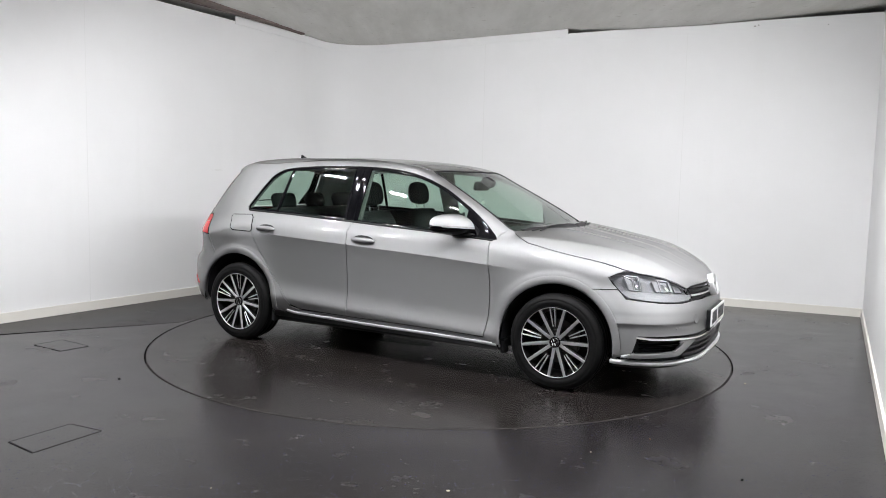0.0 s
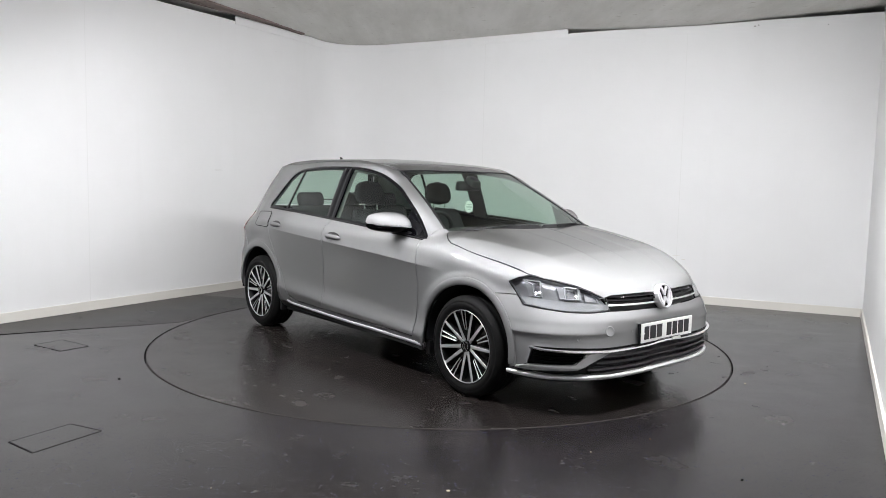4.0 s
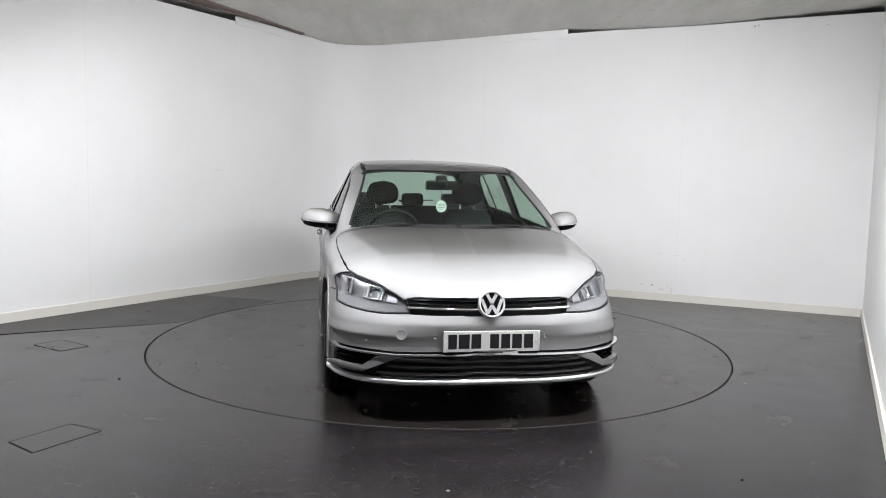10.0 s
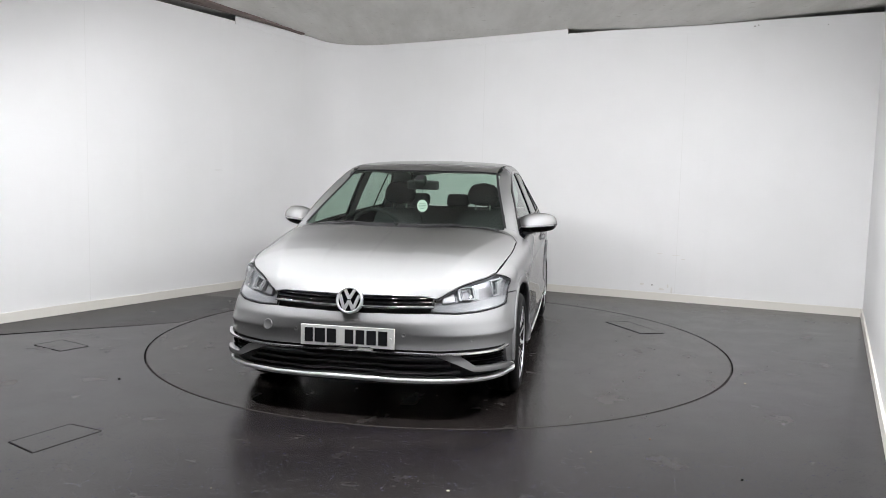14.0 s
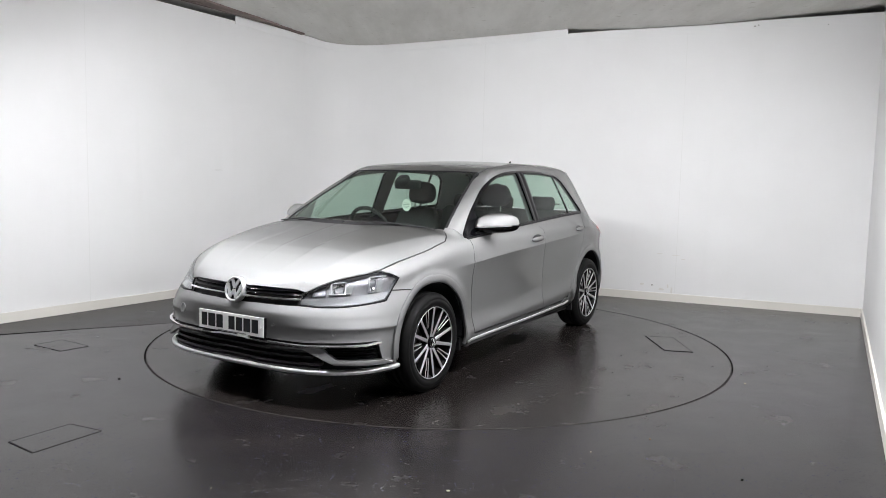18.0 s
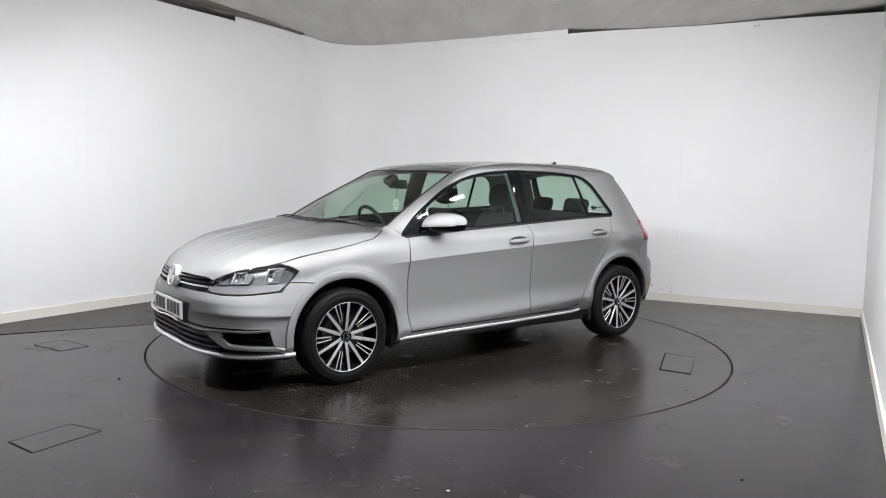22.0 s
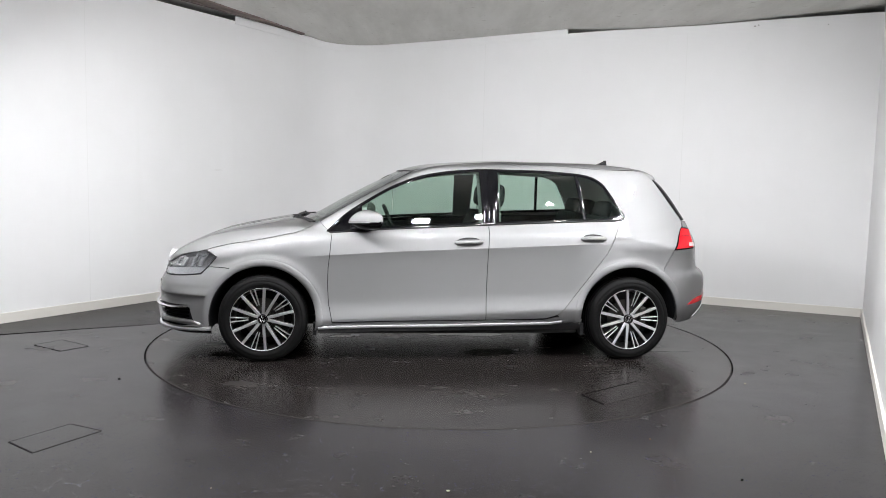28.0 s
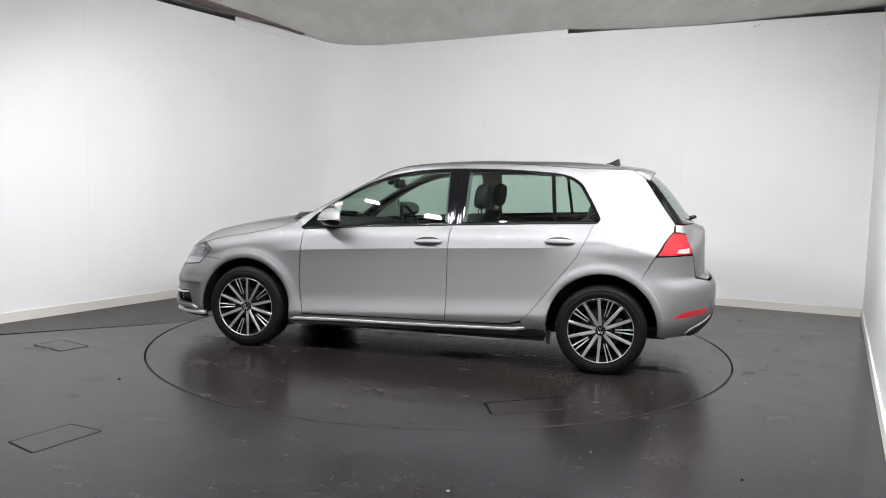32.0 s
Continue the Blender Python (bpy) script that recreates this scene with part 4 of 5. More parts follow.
def door_handle(door, x, z, sign):
    """A bar grip over a flat dark patch that paints its hollow's shade."""
    tilt = math.atan(-0.046)
    base = on_side(np.array(side_pts([(x, z)])))
    n = normals(base)[0]
    c = Vector(base[0])
    out = Vector(n)
    along = Vector((1, 0, tilt)).normalized()
    along = (along - out * along.dot(out)).normalized()
    up = out.cross(along)
    m = Matrix((along, up, out)).transposed().to_4x4()
    m.translation = c
    flip = Matrix.Diagonal((1, sign, 1, 1))
    bm = bmesh.new()
    n_u, rings = 20, []
    for i in range(n_u + 1):
        u = -1 + 2 * i / n_u
        half = 0.019 * (1 - abs(u) ** 3.0) ** 0.5 + 0.0015
        rise = 0.026 * (1 - abs(u) ** 4) + 0.004
        ring = []
        for a in range(9):
            t = -1 + 2 * a / 8
            ring.append(bm.verts.new((u * 0.103, t * half, rise * (1 - 0.35 * t * t) * (1 if abs(t) < 0.99 else 0.5))))
        ring.append(bm.verts.new((u * 0.103, 0, rise * 0.35)))
        rings.append(ring)
    for a, b in zip(rings, rings[1:]):
        for k in range(10):
            j = (k + 1) % 10
            bm.faces.new((a[k], b[k], b[j], a[j]))
    bm.faces.new(rings[0])
    bm.faces.new(rings[-1][::-1])
    smooth_faces(bm, 60)
    bmesh.ops.transform(bm, matrix=flip @ m, verts=bm.verts)
    part("handle", bm, M_PAINT, door, "silver bar handle")
    # Flat ellipse on the door skin; its dark colour is the hollow's shade.
    bm = bmesh.new()
    ring0, ring1, ctr = [], [], bm.verts.new((0.004, -0.012, 0.0015))
    for k in range(24):
        a = 2 * math.pi * k / 24
        ring0.append(bm.verts.new((0.004 + 0.085 * math.cos(a), -0.008 + 0.027 * math.sin(a), 0.0018)))
    for k in range(24):
        bm.faces.new((ring0[k], ring0[(k + 1) % 24], ctr))
    bmesh.ops.transform(bm, matrix=flip @ m, verts=bm.verts)
    part("handle_shade_patch", bm, M_HOLLOW_SHADE, door, "flat dark patch for the shade in the handle's hollow")


# Sill paint with its underside shade put into the dark grey colour.
M_SILL = material("shaded_sill_paint", (0.07, 0.07, 0.072), 0.5, 0.4)
M_SLAT = material("dark_grey_slat", (0.045, 0.045, 0.047), 0.4)
M_HOLLOW_SHADE = material("handle_hollow_shade", (0.03, 0.03, 0.031), 0.4, 0.5)


def build_top():
    xs = (0.95, 0.98, 1.03, 1.09, 1.17, 1.25, 1.34, 1.42, 1.55, 1.69, 1.78, 1.87, 1.97, 2.04)
    half = [(1.165, 0.0), (1.155, 0.2), (1.11, 0.42), (1.03, 0.58), (0.955, 0.66)] + [(x, float(HOOD_LINE(x))) for x in xs] + [(2.0515, 0.40), (2.069, 0.34), (2.087, 0.26), (2.099, 0.18), (2.106, 0.09), (2.108, 0.0)]
    half = [(nose_x(x), y) for x, y in half]
    hood = half + [(x, -y) for x, y in half[::-1][1:-1]]

    def plateau(q, p):
        """Raised middle that falls away from two ridges towards the wings."""
        line = np.interp(q[:, 0], (1.0, 2.03), (0.75, 0.44))
        edge_y = np.interp(q[:, 0], xs, [float(HOOD_LINE(x)) for x in xs])
        wide = np.maximum(edge_y - line, 0.0)
        return 0.17 * (wide - np.clip(np.abs(q[:, 1]) - line, 0, wide)) * np.clip((2.08 - q[:, 0]) / 0.10, 0, 1)
    panel("bonnet", hood, on_top, M_PAINT, car, inward=plateau, rim=0.02, gap=0.0015, du=0.0125, dv=0.0125)
    edge = [(x, float(SCREEN_EDGE(x))) for x in (0.93, 0.8, 0.6, 0.45, 0.27)]
    head = [(0.295, 0.40), (0.340, 0.2), (0.352, 0.0)]
    foot = [(1.16, 0.0), (1.145, 0.2), (1.09, 0.44), (1.00, 0.62)]
    half = foot + edge + head
    screen = half + [(x, -y) for x, y in half[::-1][1:-1]]
    ws = panel("windscreen", screen, on_top, M_GLASS, car, "clear windscreen with a black printed edge", rim=0.003, lift=-0.003)
    band = edge + head + [(x, -y) for x, y in (edge + head)[::-1][1:]]
    strip("screen_seal", band, on_top, M_BLACK, ws, width=0.016, height=0.0015)
    cowl = foot[::-1] + [(x, -y) for x, y in foot[1:]]
    strip("scuttle", [(x + 0.002, y) for x, y in cowl], on_top, M_BLACK, car, "black plastic scuttle under the wipers", width=0.085, height=0.0006, sink=0.02)
    side = [(x, float(RAIL_Y(x))) for x in (0.27, 0.15, 0.0, -0.3, -0.6, -0.9, -1.2, -1.45)]
    tail = [(-1.482, 0.515), (-1.488, 0.48), (-1.492, 0.0)]
    half = head[::-1] + side + tail
    roof = half + [(x, -y) for x, y in half[::-1][1:-1]]
    panel("roof", roof, on_top, M_PAINT, car, dv=0.02)
    lining = [(0.30, 0.0), (0.22, 0.5), (-0.6, 0.56), (-1.45, 0.5), (-1.5, 0.0), (-1.45, -0.5), (-0.6, -0.56), (0.22, -0.5)]
    panel("roof_lining", lining, on_top, M_LINING, car, lift=-0.03, rim=0, gap=0, du=0.06, dv=0.06)
    bm = bmesh.new()
    n, rows = 20, []
    for i in range(n + 1):
        y = -0.512 + 1.024 * i / n
        t = abs(y) / 0.512
        x0, z0 = -1.495 + 0.012 * t ** 3, top_z(-1.485, abs(y) * 0.98)
        b = 0.055 * t ** 2.4
        drop = 0.034 + 0.022 * t ** 3
        x1, z1 = -1.648 + b, z0 - drop
        rows.append([bm.verts.new(v) for v in ((x0, y, z0 + 0.0005), (x0 * 0.6 + x1 * 0.4, y, z0 - drop * 0.22), (x0 * 0.15 + x1 * 0.85, y, z0 - drop * 0.74), (x1, y, z1), (x1 + 0.003, y, z1 - 0.010), (-1.585 + 0.03 * t ** 2, y, z1 - 0.024), (x0, y, z0 - 0.03))])
    for a, b in zip(rows, rows[1:]):
        for k in range(7):
            bm.faces.new((a[k], a[(k + 1) % 7], b[(k + 1) % 7], b[k]))
    bm.faces.new(rows[0])
    bm.faces.new(rows[-1][::-1])
    smooth_faces(bm, 40)
    part("roof_spoiler", bm, M_PAINT, car, "silver lip spoiler over the rear window")
    bm = bmesh.new()
    rings = []
    z0 = top_z(-1.30, 0.0)
    for i, (h, x0, x1, w) in enumerate(((-0.006, -1.255, -1.385, 0.028), (0.004, -1.270, -1.382, 0.022), (0.012, -1.300, -1.376, 0.012), (0.026, -1.332, -1.375, 0.007), (0.041, -1.356, -1.374, 0.004))):
        c, half_l = (x0 + x1) / 2, (x0 - x1) / 2
        rings.append([bm.verts.new((c + half_l * math.cos(2 * math.pi * k / 16), w * math.sin(2 * math.pi * k / 16), z0 + h)) for k in range(16)])
    for a, b in zip(rings, rings[1:]):
        for k in range(16):
            j = (k + 1) % 16
            bm.faces.new((a[k], a[j], b[j], b[k]))
    bm.faces.new(rings[-1])
    smooth_faces(bm, 50)
    part("aerial_fin", bm, M_BLACK, car, "dark shark-fin aerial")
    for y0, y1, lift in ((-0.62, 0.02, 0.008), (0.10, 0.66, 0.009)):
        bm = bmesh.new()
        pts = []
        for k in range(13):
            y = y0 + (y1 - y0) * k / 12
            x = 1.115 - 0.30 * max(0, abs(y) - 0.15) ** 2 - 0.035 * (k / 12)
            pts.append((x, y, top_z(x, y) + lift))
        tube(bm, pts, 0.005, 6)
        tube(bm, [(pts[7][0] + 0.004, pts[7][1], pts[7][2] + 0.008), (pts[4][0] + 0.02, pts[4][1], pts[4][2] + 0.012), (pts[0][0] + 0.05, pts[0][1] + 0.02, pts[0][2] + 0.004)], 0.0045, 6)
        part("wiper", bm, M_BLACK, car, "black windscreen wiper at rest")


def F(y, z):
    return front_yz(y, z)


def G(x, z):
    return front_xz(x, z)


def build_front():
    top = [F(0.0, 0.578), F(0.2, 0.579), F(0.36, 0.581), F(0.436, 0.583), F(0.56, 0.576), F(0.66, 0.580), F(0.735, 0.590), G(1.733, 0.606), G(1.69, 0.648), G(1.678, 0.6588), G(1.566, 0.6538), G(1.452, 0.6445)]
    arch = [G(x, z) for x, z in arc(HUB_F, HUB_Z, ARCH_F, 62, -10, 12) if x > 1.475]
    low = [G(1.662, 0.240), G(1.72, 0.262), G(1.76, 0.276), G(1.795, 0.290), G(1.812, 0.340), G(1.826, 0.392), F(0.66, 0.392), F(0.5, 0.386), F(0.25, 0.388), F(0.0, 0.392)]
    bumper = panel("front_bumper", both_sides(top + arch + low), on_front, M_PAINT, car, du=0.03, dv=0.01, rim=0.025, gap=0.002, inward=bumper_relief, v_lines=(0.462, 0.53))
    blade = [G(1.725, 0.264), G(1.80, 0.291), G(1.868, 0.296), F(0.675, 0.300), F(0.61, 0.352), F(0.49, 0.372), F(0.47, 0.362), F(0.58, 0.318), F(0.66, 0.276), G(1.84, 0.268)]
    for mir in (False, True):
        panel("bumper_blade", blade, on_front, M_PAINT, bumper, "painted blade under the lamp opening", gap=0.0, rim=0.03, lift=0.004, du=0.03, dv=0.0075, mirror=mir, inward=blade_relief)
        strip("blade_edge", [G(1.73, 0.270), G(1.80, 0.284), F(0.70, 0.287)], on_front, M_SATIN, bumper, width=0.008, height=0.010, mirror=mir)
        for z0 in (0.312, 0.338, 0.362):
            strip("fog_slat", [G(1.835, z0), G(1.90, z0), F(0.63, z0)], on_front, M_GLOSS, bumper, width=0.010, height=-0.016, sink=0.03, mirror=mir)
    half = [G(1.815, 0.386), G(1.90, 0.378), F(0.62, 0.374), F(0.5, 0.370), F(0.25, 0.373), F(0.0, 0.376)]
    strip("chrome_strip", half + [(-u, z) for u, z in half[::-1][1:]], on_front, M_CHROME, bumper, "chrome strip across the lower bumper", width=0.015, height=0.012)
    half = [G(1.660, 0.233), G(1.80, 0.230), F(0.64, 0.226), F(0.43, 0.223), F(0.2, 0.222), F(0.0, 0.222)]
    strip("bumper_lip", half + [(-u, z) for u, z in half[::-1][1:]], on_front, M_SATIN, bumper, "pale silver lip along the bumper's foot", width=0.024, height=0.010, sink=0.02)
    well = both_sides([F(0.0, 0.40), F(0.3, 0.40), F(0.6, 0.40), G(1.80, 0.40), G(1.76, 0.25), F(0.66, 0.215), F(0.4, 0.20), F(0.0, 0.195)][::1])
    panel("lower_grille", well, on_front, M_BLACK, bumper, "black lower air intake", lift=-0.040, gap=0, rim=0, du=0.04, dv=0.03)
    for z0, w in ((0.342, 0.52), (0.308, 0.55), (0.272, 0.60), (0.243, 0.58)):
        half = [F(w * k / 8, z0 - 0.006 * (1 - (k / 8) ** 2)) for k in range(8, -1, -1)]
        strip("intake_slat", half + [(-a, z) for a, z in half[::-1][1:]], on_front, M_SLAT, bumper, width=0.014, height=-0.006, sink=0.035)
    foot = both_sides([F(0.0, 0.205), F(0.4, 0.208), F(0.64, 0.212), G(1.78, 0.222), G(1.665, 0.226), G(1.655, 0.175), F(0.6, 0.165), F(0.0, 0.16)])
    panel("bumper_underside", foot, on_front, M_BLACK, bumper, lift=-0.03, gap=0, rim=0.02, du=0.04, dv=0.02)
    # upper grille between the headlamps
    gr = both_sides([F(0.0, 0.676), F(0.2, 0.677), F(0.38, 0.679), F(0.462, 0.676), F(0.45, 0.63), F(0.432, 0.586), F(0.2, 0.582), F(0.0, 0.581)])
    grille = panel("grille", gr, on_front, M_BLACK, car, "black slatted grille between the headlamps", lift=-0.018, gap=0, rim=0.01, du=0.04, dv=0.02)
    for z0, mat, h in ((0.660, M_GLOSS, -0.004), (0.640, M_GLOSS, -0.004), (0.612, M_CHROME, 0.004)):
        half = [F(0.445, z0), F(0.3, z0 - 0.002), F(0.0, z0 - 0.004)]
        strip("chrome_bar" if mat is M_CHROME else "grille_slat", half + [(-a, z) for a, z in half[::-1][1:]], on_front, mat, grille, width=0.013, height=h, sink=0.02)
    badge(grille, 2.104, 0.0, 0.640, 0.072)
    number_plate(bumper)
    for yy, z0 in ((0.30, 0.466), (-0.30, 0.466), (0.655, 0.440), (-0.655, 0.440)):
        dot(bumper, "parking_sensor", yy, z0, 0.011, "small round parking sensor")
    dot(bumper, "towing_eye_cover", -0.475, 0.478, 0.030, "round towing eye cover")
    for mir in (False, True):
        headlamp(mir)


def bumper_relief(q, p):
    """A ridge right across under the lamps, with a slight undercut, and a fold at the corners."""
    a, z = np.abs(q[:, 0]), q[:, 1]
    ridge = -0.009 * np.clip((0.530 - z) / 0.12, 0, 1) - 0.12 * np.maximum(z - 0.530, 0) * np.clip((0.62 - a) / 0.25, 0, 1)
    corner = np.clip((a - 0.35) / 0.5, 0, 1)
    up = (z - 0.462) / 0.05
    fold = np.where(up > 0, np.clip(1 - up, 0, 1), np.clip(1 + up * 3.0, 0, 1))
    return ridge + 0.007 * fold * corner


def blade_relief(q, p):
    """The blade leans back towards its top."""
    return 0.014 - 0.30 * np.clip(q[:, 1] - 0.285, 0, 0.1)


def dot(parent, name, y, z, r, label):
    p = on_front(np.array([front_yz(y, z)]))
    p = p + normals(p) * bumper_relief(np.array([front_yz(y, z)]), p)[:, None]
    n = Vector(normals(p)[0])
    m = n.to_track_quat("Z", "Y").to_matrix().to_4x4()
    m.translation = Vector(p[0])
    bm = bmesh.new()
    rings = [[bm.verts.new((q * math.cos(2 * math.pi * k / 20), q * math.sin(2 * math.pi * k / 20), h)) for k in range(20)] for q, h in ((r, -0.004), (r, 0.0008), (r * 0.9, 0.0013), (r * 0.84, 0.0008))]
    for a, b in zip(rings, rings[1:]):
        for k in range(20):
            bm.faces.new((a[k], a[(k + 1) % 20], b[(k + 1) % 20], b[k]))
    bm.faces.new(rings[-1])
    smooth_faces(bm, 40)
    bmesh.ops.transform(bm, matrix=m, verts=bm.verts)
    part(name, bm, M_PAINT, parent, label)


def badge(parent, x, y, z, r):
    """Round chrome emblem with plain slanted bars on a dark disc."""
    lean = pose(x, y, z, 0, 0, 0) @ pose(0, 0, 0, 0, -14, 0) @ pose(0, 0, 0, 0, 0, -90)
    bm = bmesh.new()
    lathe(bm, ((-0.03, r), (0.004, r), (0.009, r * 0.96), (0.009, r * 0.88), (0.003, r * 0.84), (-0.01, r * 0.84)), 48)
    smooth_faces(bm, 40)
    bmesh.ops.transform(bm, matrix=lean, verts=bm.verts)
    ring = part("badge", bm, M_SATIN, parent, "round bright emblem")
    bm = bmesh.new()
    bmesh.ops.create_cone(bm, cap_ends=True, segments=40, radius1=r * 0.85, radius2=r * 0.85, depth=0.02, matrix=pose(0, -0.012, 0, 90))
    bmesh.ops.transform(bm, matrix=lean, verts=bm.verts)
    part("badge_field", bm, M_GLOSS, ring)
    bm = bmesh.new()
    w = r * 0.11
    for x0, z0, x1, z1 in ((-0.36, 0.74, 0.0, 0.08), (0.36, 0.74, 0.0, 0.08), (-0.74, 0.36, -0.34, -0.70), (0.74, 0.36, 0.34, -0.70), (-0.34, -0.70, 0.0, -0.06), (0.34, -0.70, 0.0, -0.06)):
        a, b = Vector((x0 * r, 0, z0 * r)), Vector((x1 * r, 0, z1 * r))
        d = (b - a).normalized()
        n = Vector((-d.z, 0, d.x)) * w
        vs = [bm.verts.new(p + Vector((0, h, 0))) for h in (-0.005, 0.006) for p in (a + n, a - n, b - n, b + n)]
        for f in ((4, 5, 6, 7), (0, 1, 5, 4), (1, 2, 6, 5), (2, 3, 7, 6), (3, 0, 4, 7)):
            bm.faces.new([vs[i] for i in f])
    bmesh.ops.transform(bm, matrix=lean, verts=bm.verts)
    part("badge_bars", bm, M_SATIN, ring)


def number_plate(parent):
    bm = bmesh.new()
    rounded_block(bm, (0.008, 0.52, 0.111), (2.134, 0, 0.448), 0.003, 2)
    plate = part("number_plate", bm, M_PLATE, parent, "white number plate with plain dark bars")
    spans = ((-0.222, -0.172), (-0.160, -0.108), (-0.096, -0.048), (-0.036, 0.012), (0.060, 0.112), (0.122, 0.180), (0.190, 0.236))
    for a, b in spans:
        bm = bmesh.new()
        box(bm, 2.1375, 2.1392, -b, -a, 0.411, 0.487)
        part("plate_bar", bm, M_INK, plate)
    for a, b, z0, z1, mat in ((-0.10, 0.13, 0.3955, 0.399, M_INK),):
        bm = bmesh.new()
        box(bm, 2.1375, 2.139, a, b, z0, z1)
        part("plate_small_print", bm, mat, plate)
    for y in (-0.24, 0.24):
        bm = bmesh.new()
        bmesh.ops.create_cone(bm, cap_ends=True, segments=12, radius1=0.006, radius2=0.005, depth=0.004, matrix=pose(2.1395, y, 0.448, 0, 90))
        part("plate_screw", bm, M_STICKER, plate)
    bm = bmesh.new()
    box(bm, 2.102, 2.132, -0.255, 0.255, 0.388, 0.50)
    part("plate_holder", bm, M_BLACK, plate)
    bm = bmesh.new()
    box(bm, 2.122, 2.140, 0.06, 0.14, 0.380, 0.391)
    part("plate_tag", bm, M_STICKER, plate)


def headlamp(mirrored):
    s = dict(mirror=mirrored)
    brow = [(math.atan2(float(HOOD_LINE(x)), nose_x(x) - 1.2), top_z(nose_x(x), float(HOOD_LINE(x))) - 0.002) for x in (1.72, 1.78, 1.84, 1.90, 1.97, 2.03)]
    outline = [G(1.622, 0.727), G(1.668, 0.753)] + brow + [F(0.445, 0.672), F(0.432, 0.600), F(0.432, 0.586), F(0.56, 0.580), F(0.66, 0.584), F(0.735, 0.594), G(1.735, 0.610), G(1.685, 0.656)]
    lamp = panel("headlamp", outline, on_front, M_LAMP_DARK, car, "clear headlamp with twin reflectors and a frosted lower band", lift=-0.030, gap=0.002, rim=-0.026, du=0.04, dv=0.02, **s)
    panel("lens", outline, on_front, M_LENS, lamp, lift=0.001, gap=0.003, rim=0.0, du=0.03, dv=0.015, **s)
    strip("lamp_edge", outline, on_front, M_BLACK, lamp, width=0.005, height=0.001, sink=0.008, closed=True, **s)
    band = [F(0.434, 0.618), F(0.55, 0.629), F(0.66, 0.639), F(0.74, 0.648), G(1.712, 0.655), G(1.70, 0.648), G(1.745, 0.616), F(0.735, 0.600), F(0.66, 0.591), F(0.56, 0.587), F(0.44, 0.592)]
    panel("frosted_band", band, on_front, M_LAMP_BAND, lamp, lift=-0.008, gap=0.001, rim=0.03, du=0.03, dv=0.015, **s)
    outer = [G(1.776, 0.660), G(1.756, 0.722), F(0.772, 0.745), F(0.715, 0.737), F(0.735, 0.658)]
    inner = [F(0.648, 0.650), F(0.628, 0.712), F(0.565, 0.704), F(0.590, 0.648)]
    small = [F(0.560, 0.640), F(0.545, 0.690), F(0.490, 0.668), F(0.490, 0.632)]
    for q, name, deep in ((outer, "outer_reflector", -0.020), (inner, "inner_reflector", -0.020), (small, "side_reflector", -0.022)):
        panel(name, q, on_front, M_LAMP_BOWL if name != "side_reflector" else M_LAMP_DARK, lamp, lift=deep, gap=0.001, rim=-0.010, du=0.008, dv=0.008, inward=bowl_relief if name != "side_reflector" else None, **s)
    blades = ([G(1.745, 0.658), G(1.702, 0.742), G(1.725, 0.750), G(1.752, 0.722), G(1.775, 0.657)], [F(0.672, 0.650), F(0.664, 0.712), F(0.632, 0.708), F(0.650, 0.650)], [F(0.590, 0.646), F(0.566, 0.702), F(0.556, 0.700), F(0.574, 0.645)])
    for q in (outer, inner):
        strip("light_guide", q, on_front, M_LAMP_BAND, lamp, "pale light guide round a reflector", width=0.009, height=-0.004, sink=0.014, closed=True, **s)
    for q in blades:
        panel("reflector_blade", q, on_front, M_LAMP_BAND, lamp, lift=-0.010, gap=0.001, rim=0.014, du=0.02, dv=0.015, **s)


def bowl_relief(q, p):
    """A hollow reflector with soft upright flutes."""
    u = (q - q.mean(0)) / (np.ptp(q, axis=0) / 2 + 1e-6)
    return -0.018 * (1 - np.clip(np.linalg.norm(u, axis=1), 0, 1) ** 2) + 0.0012 * np.sin(q[:, 0] * 190)


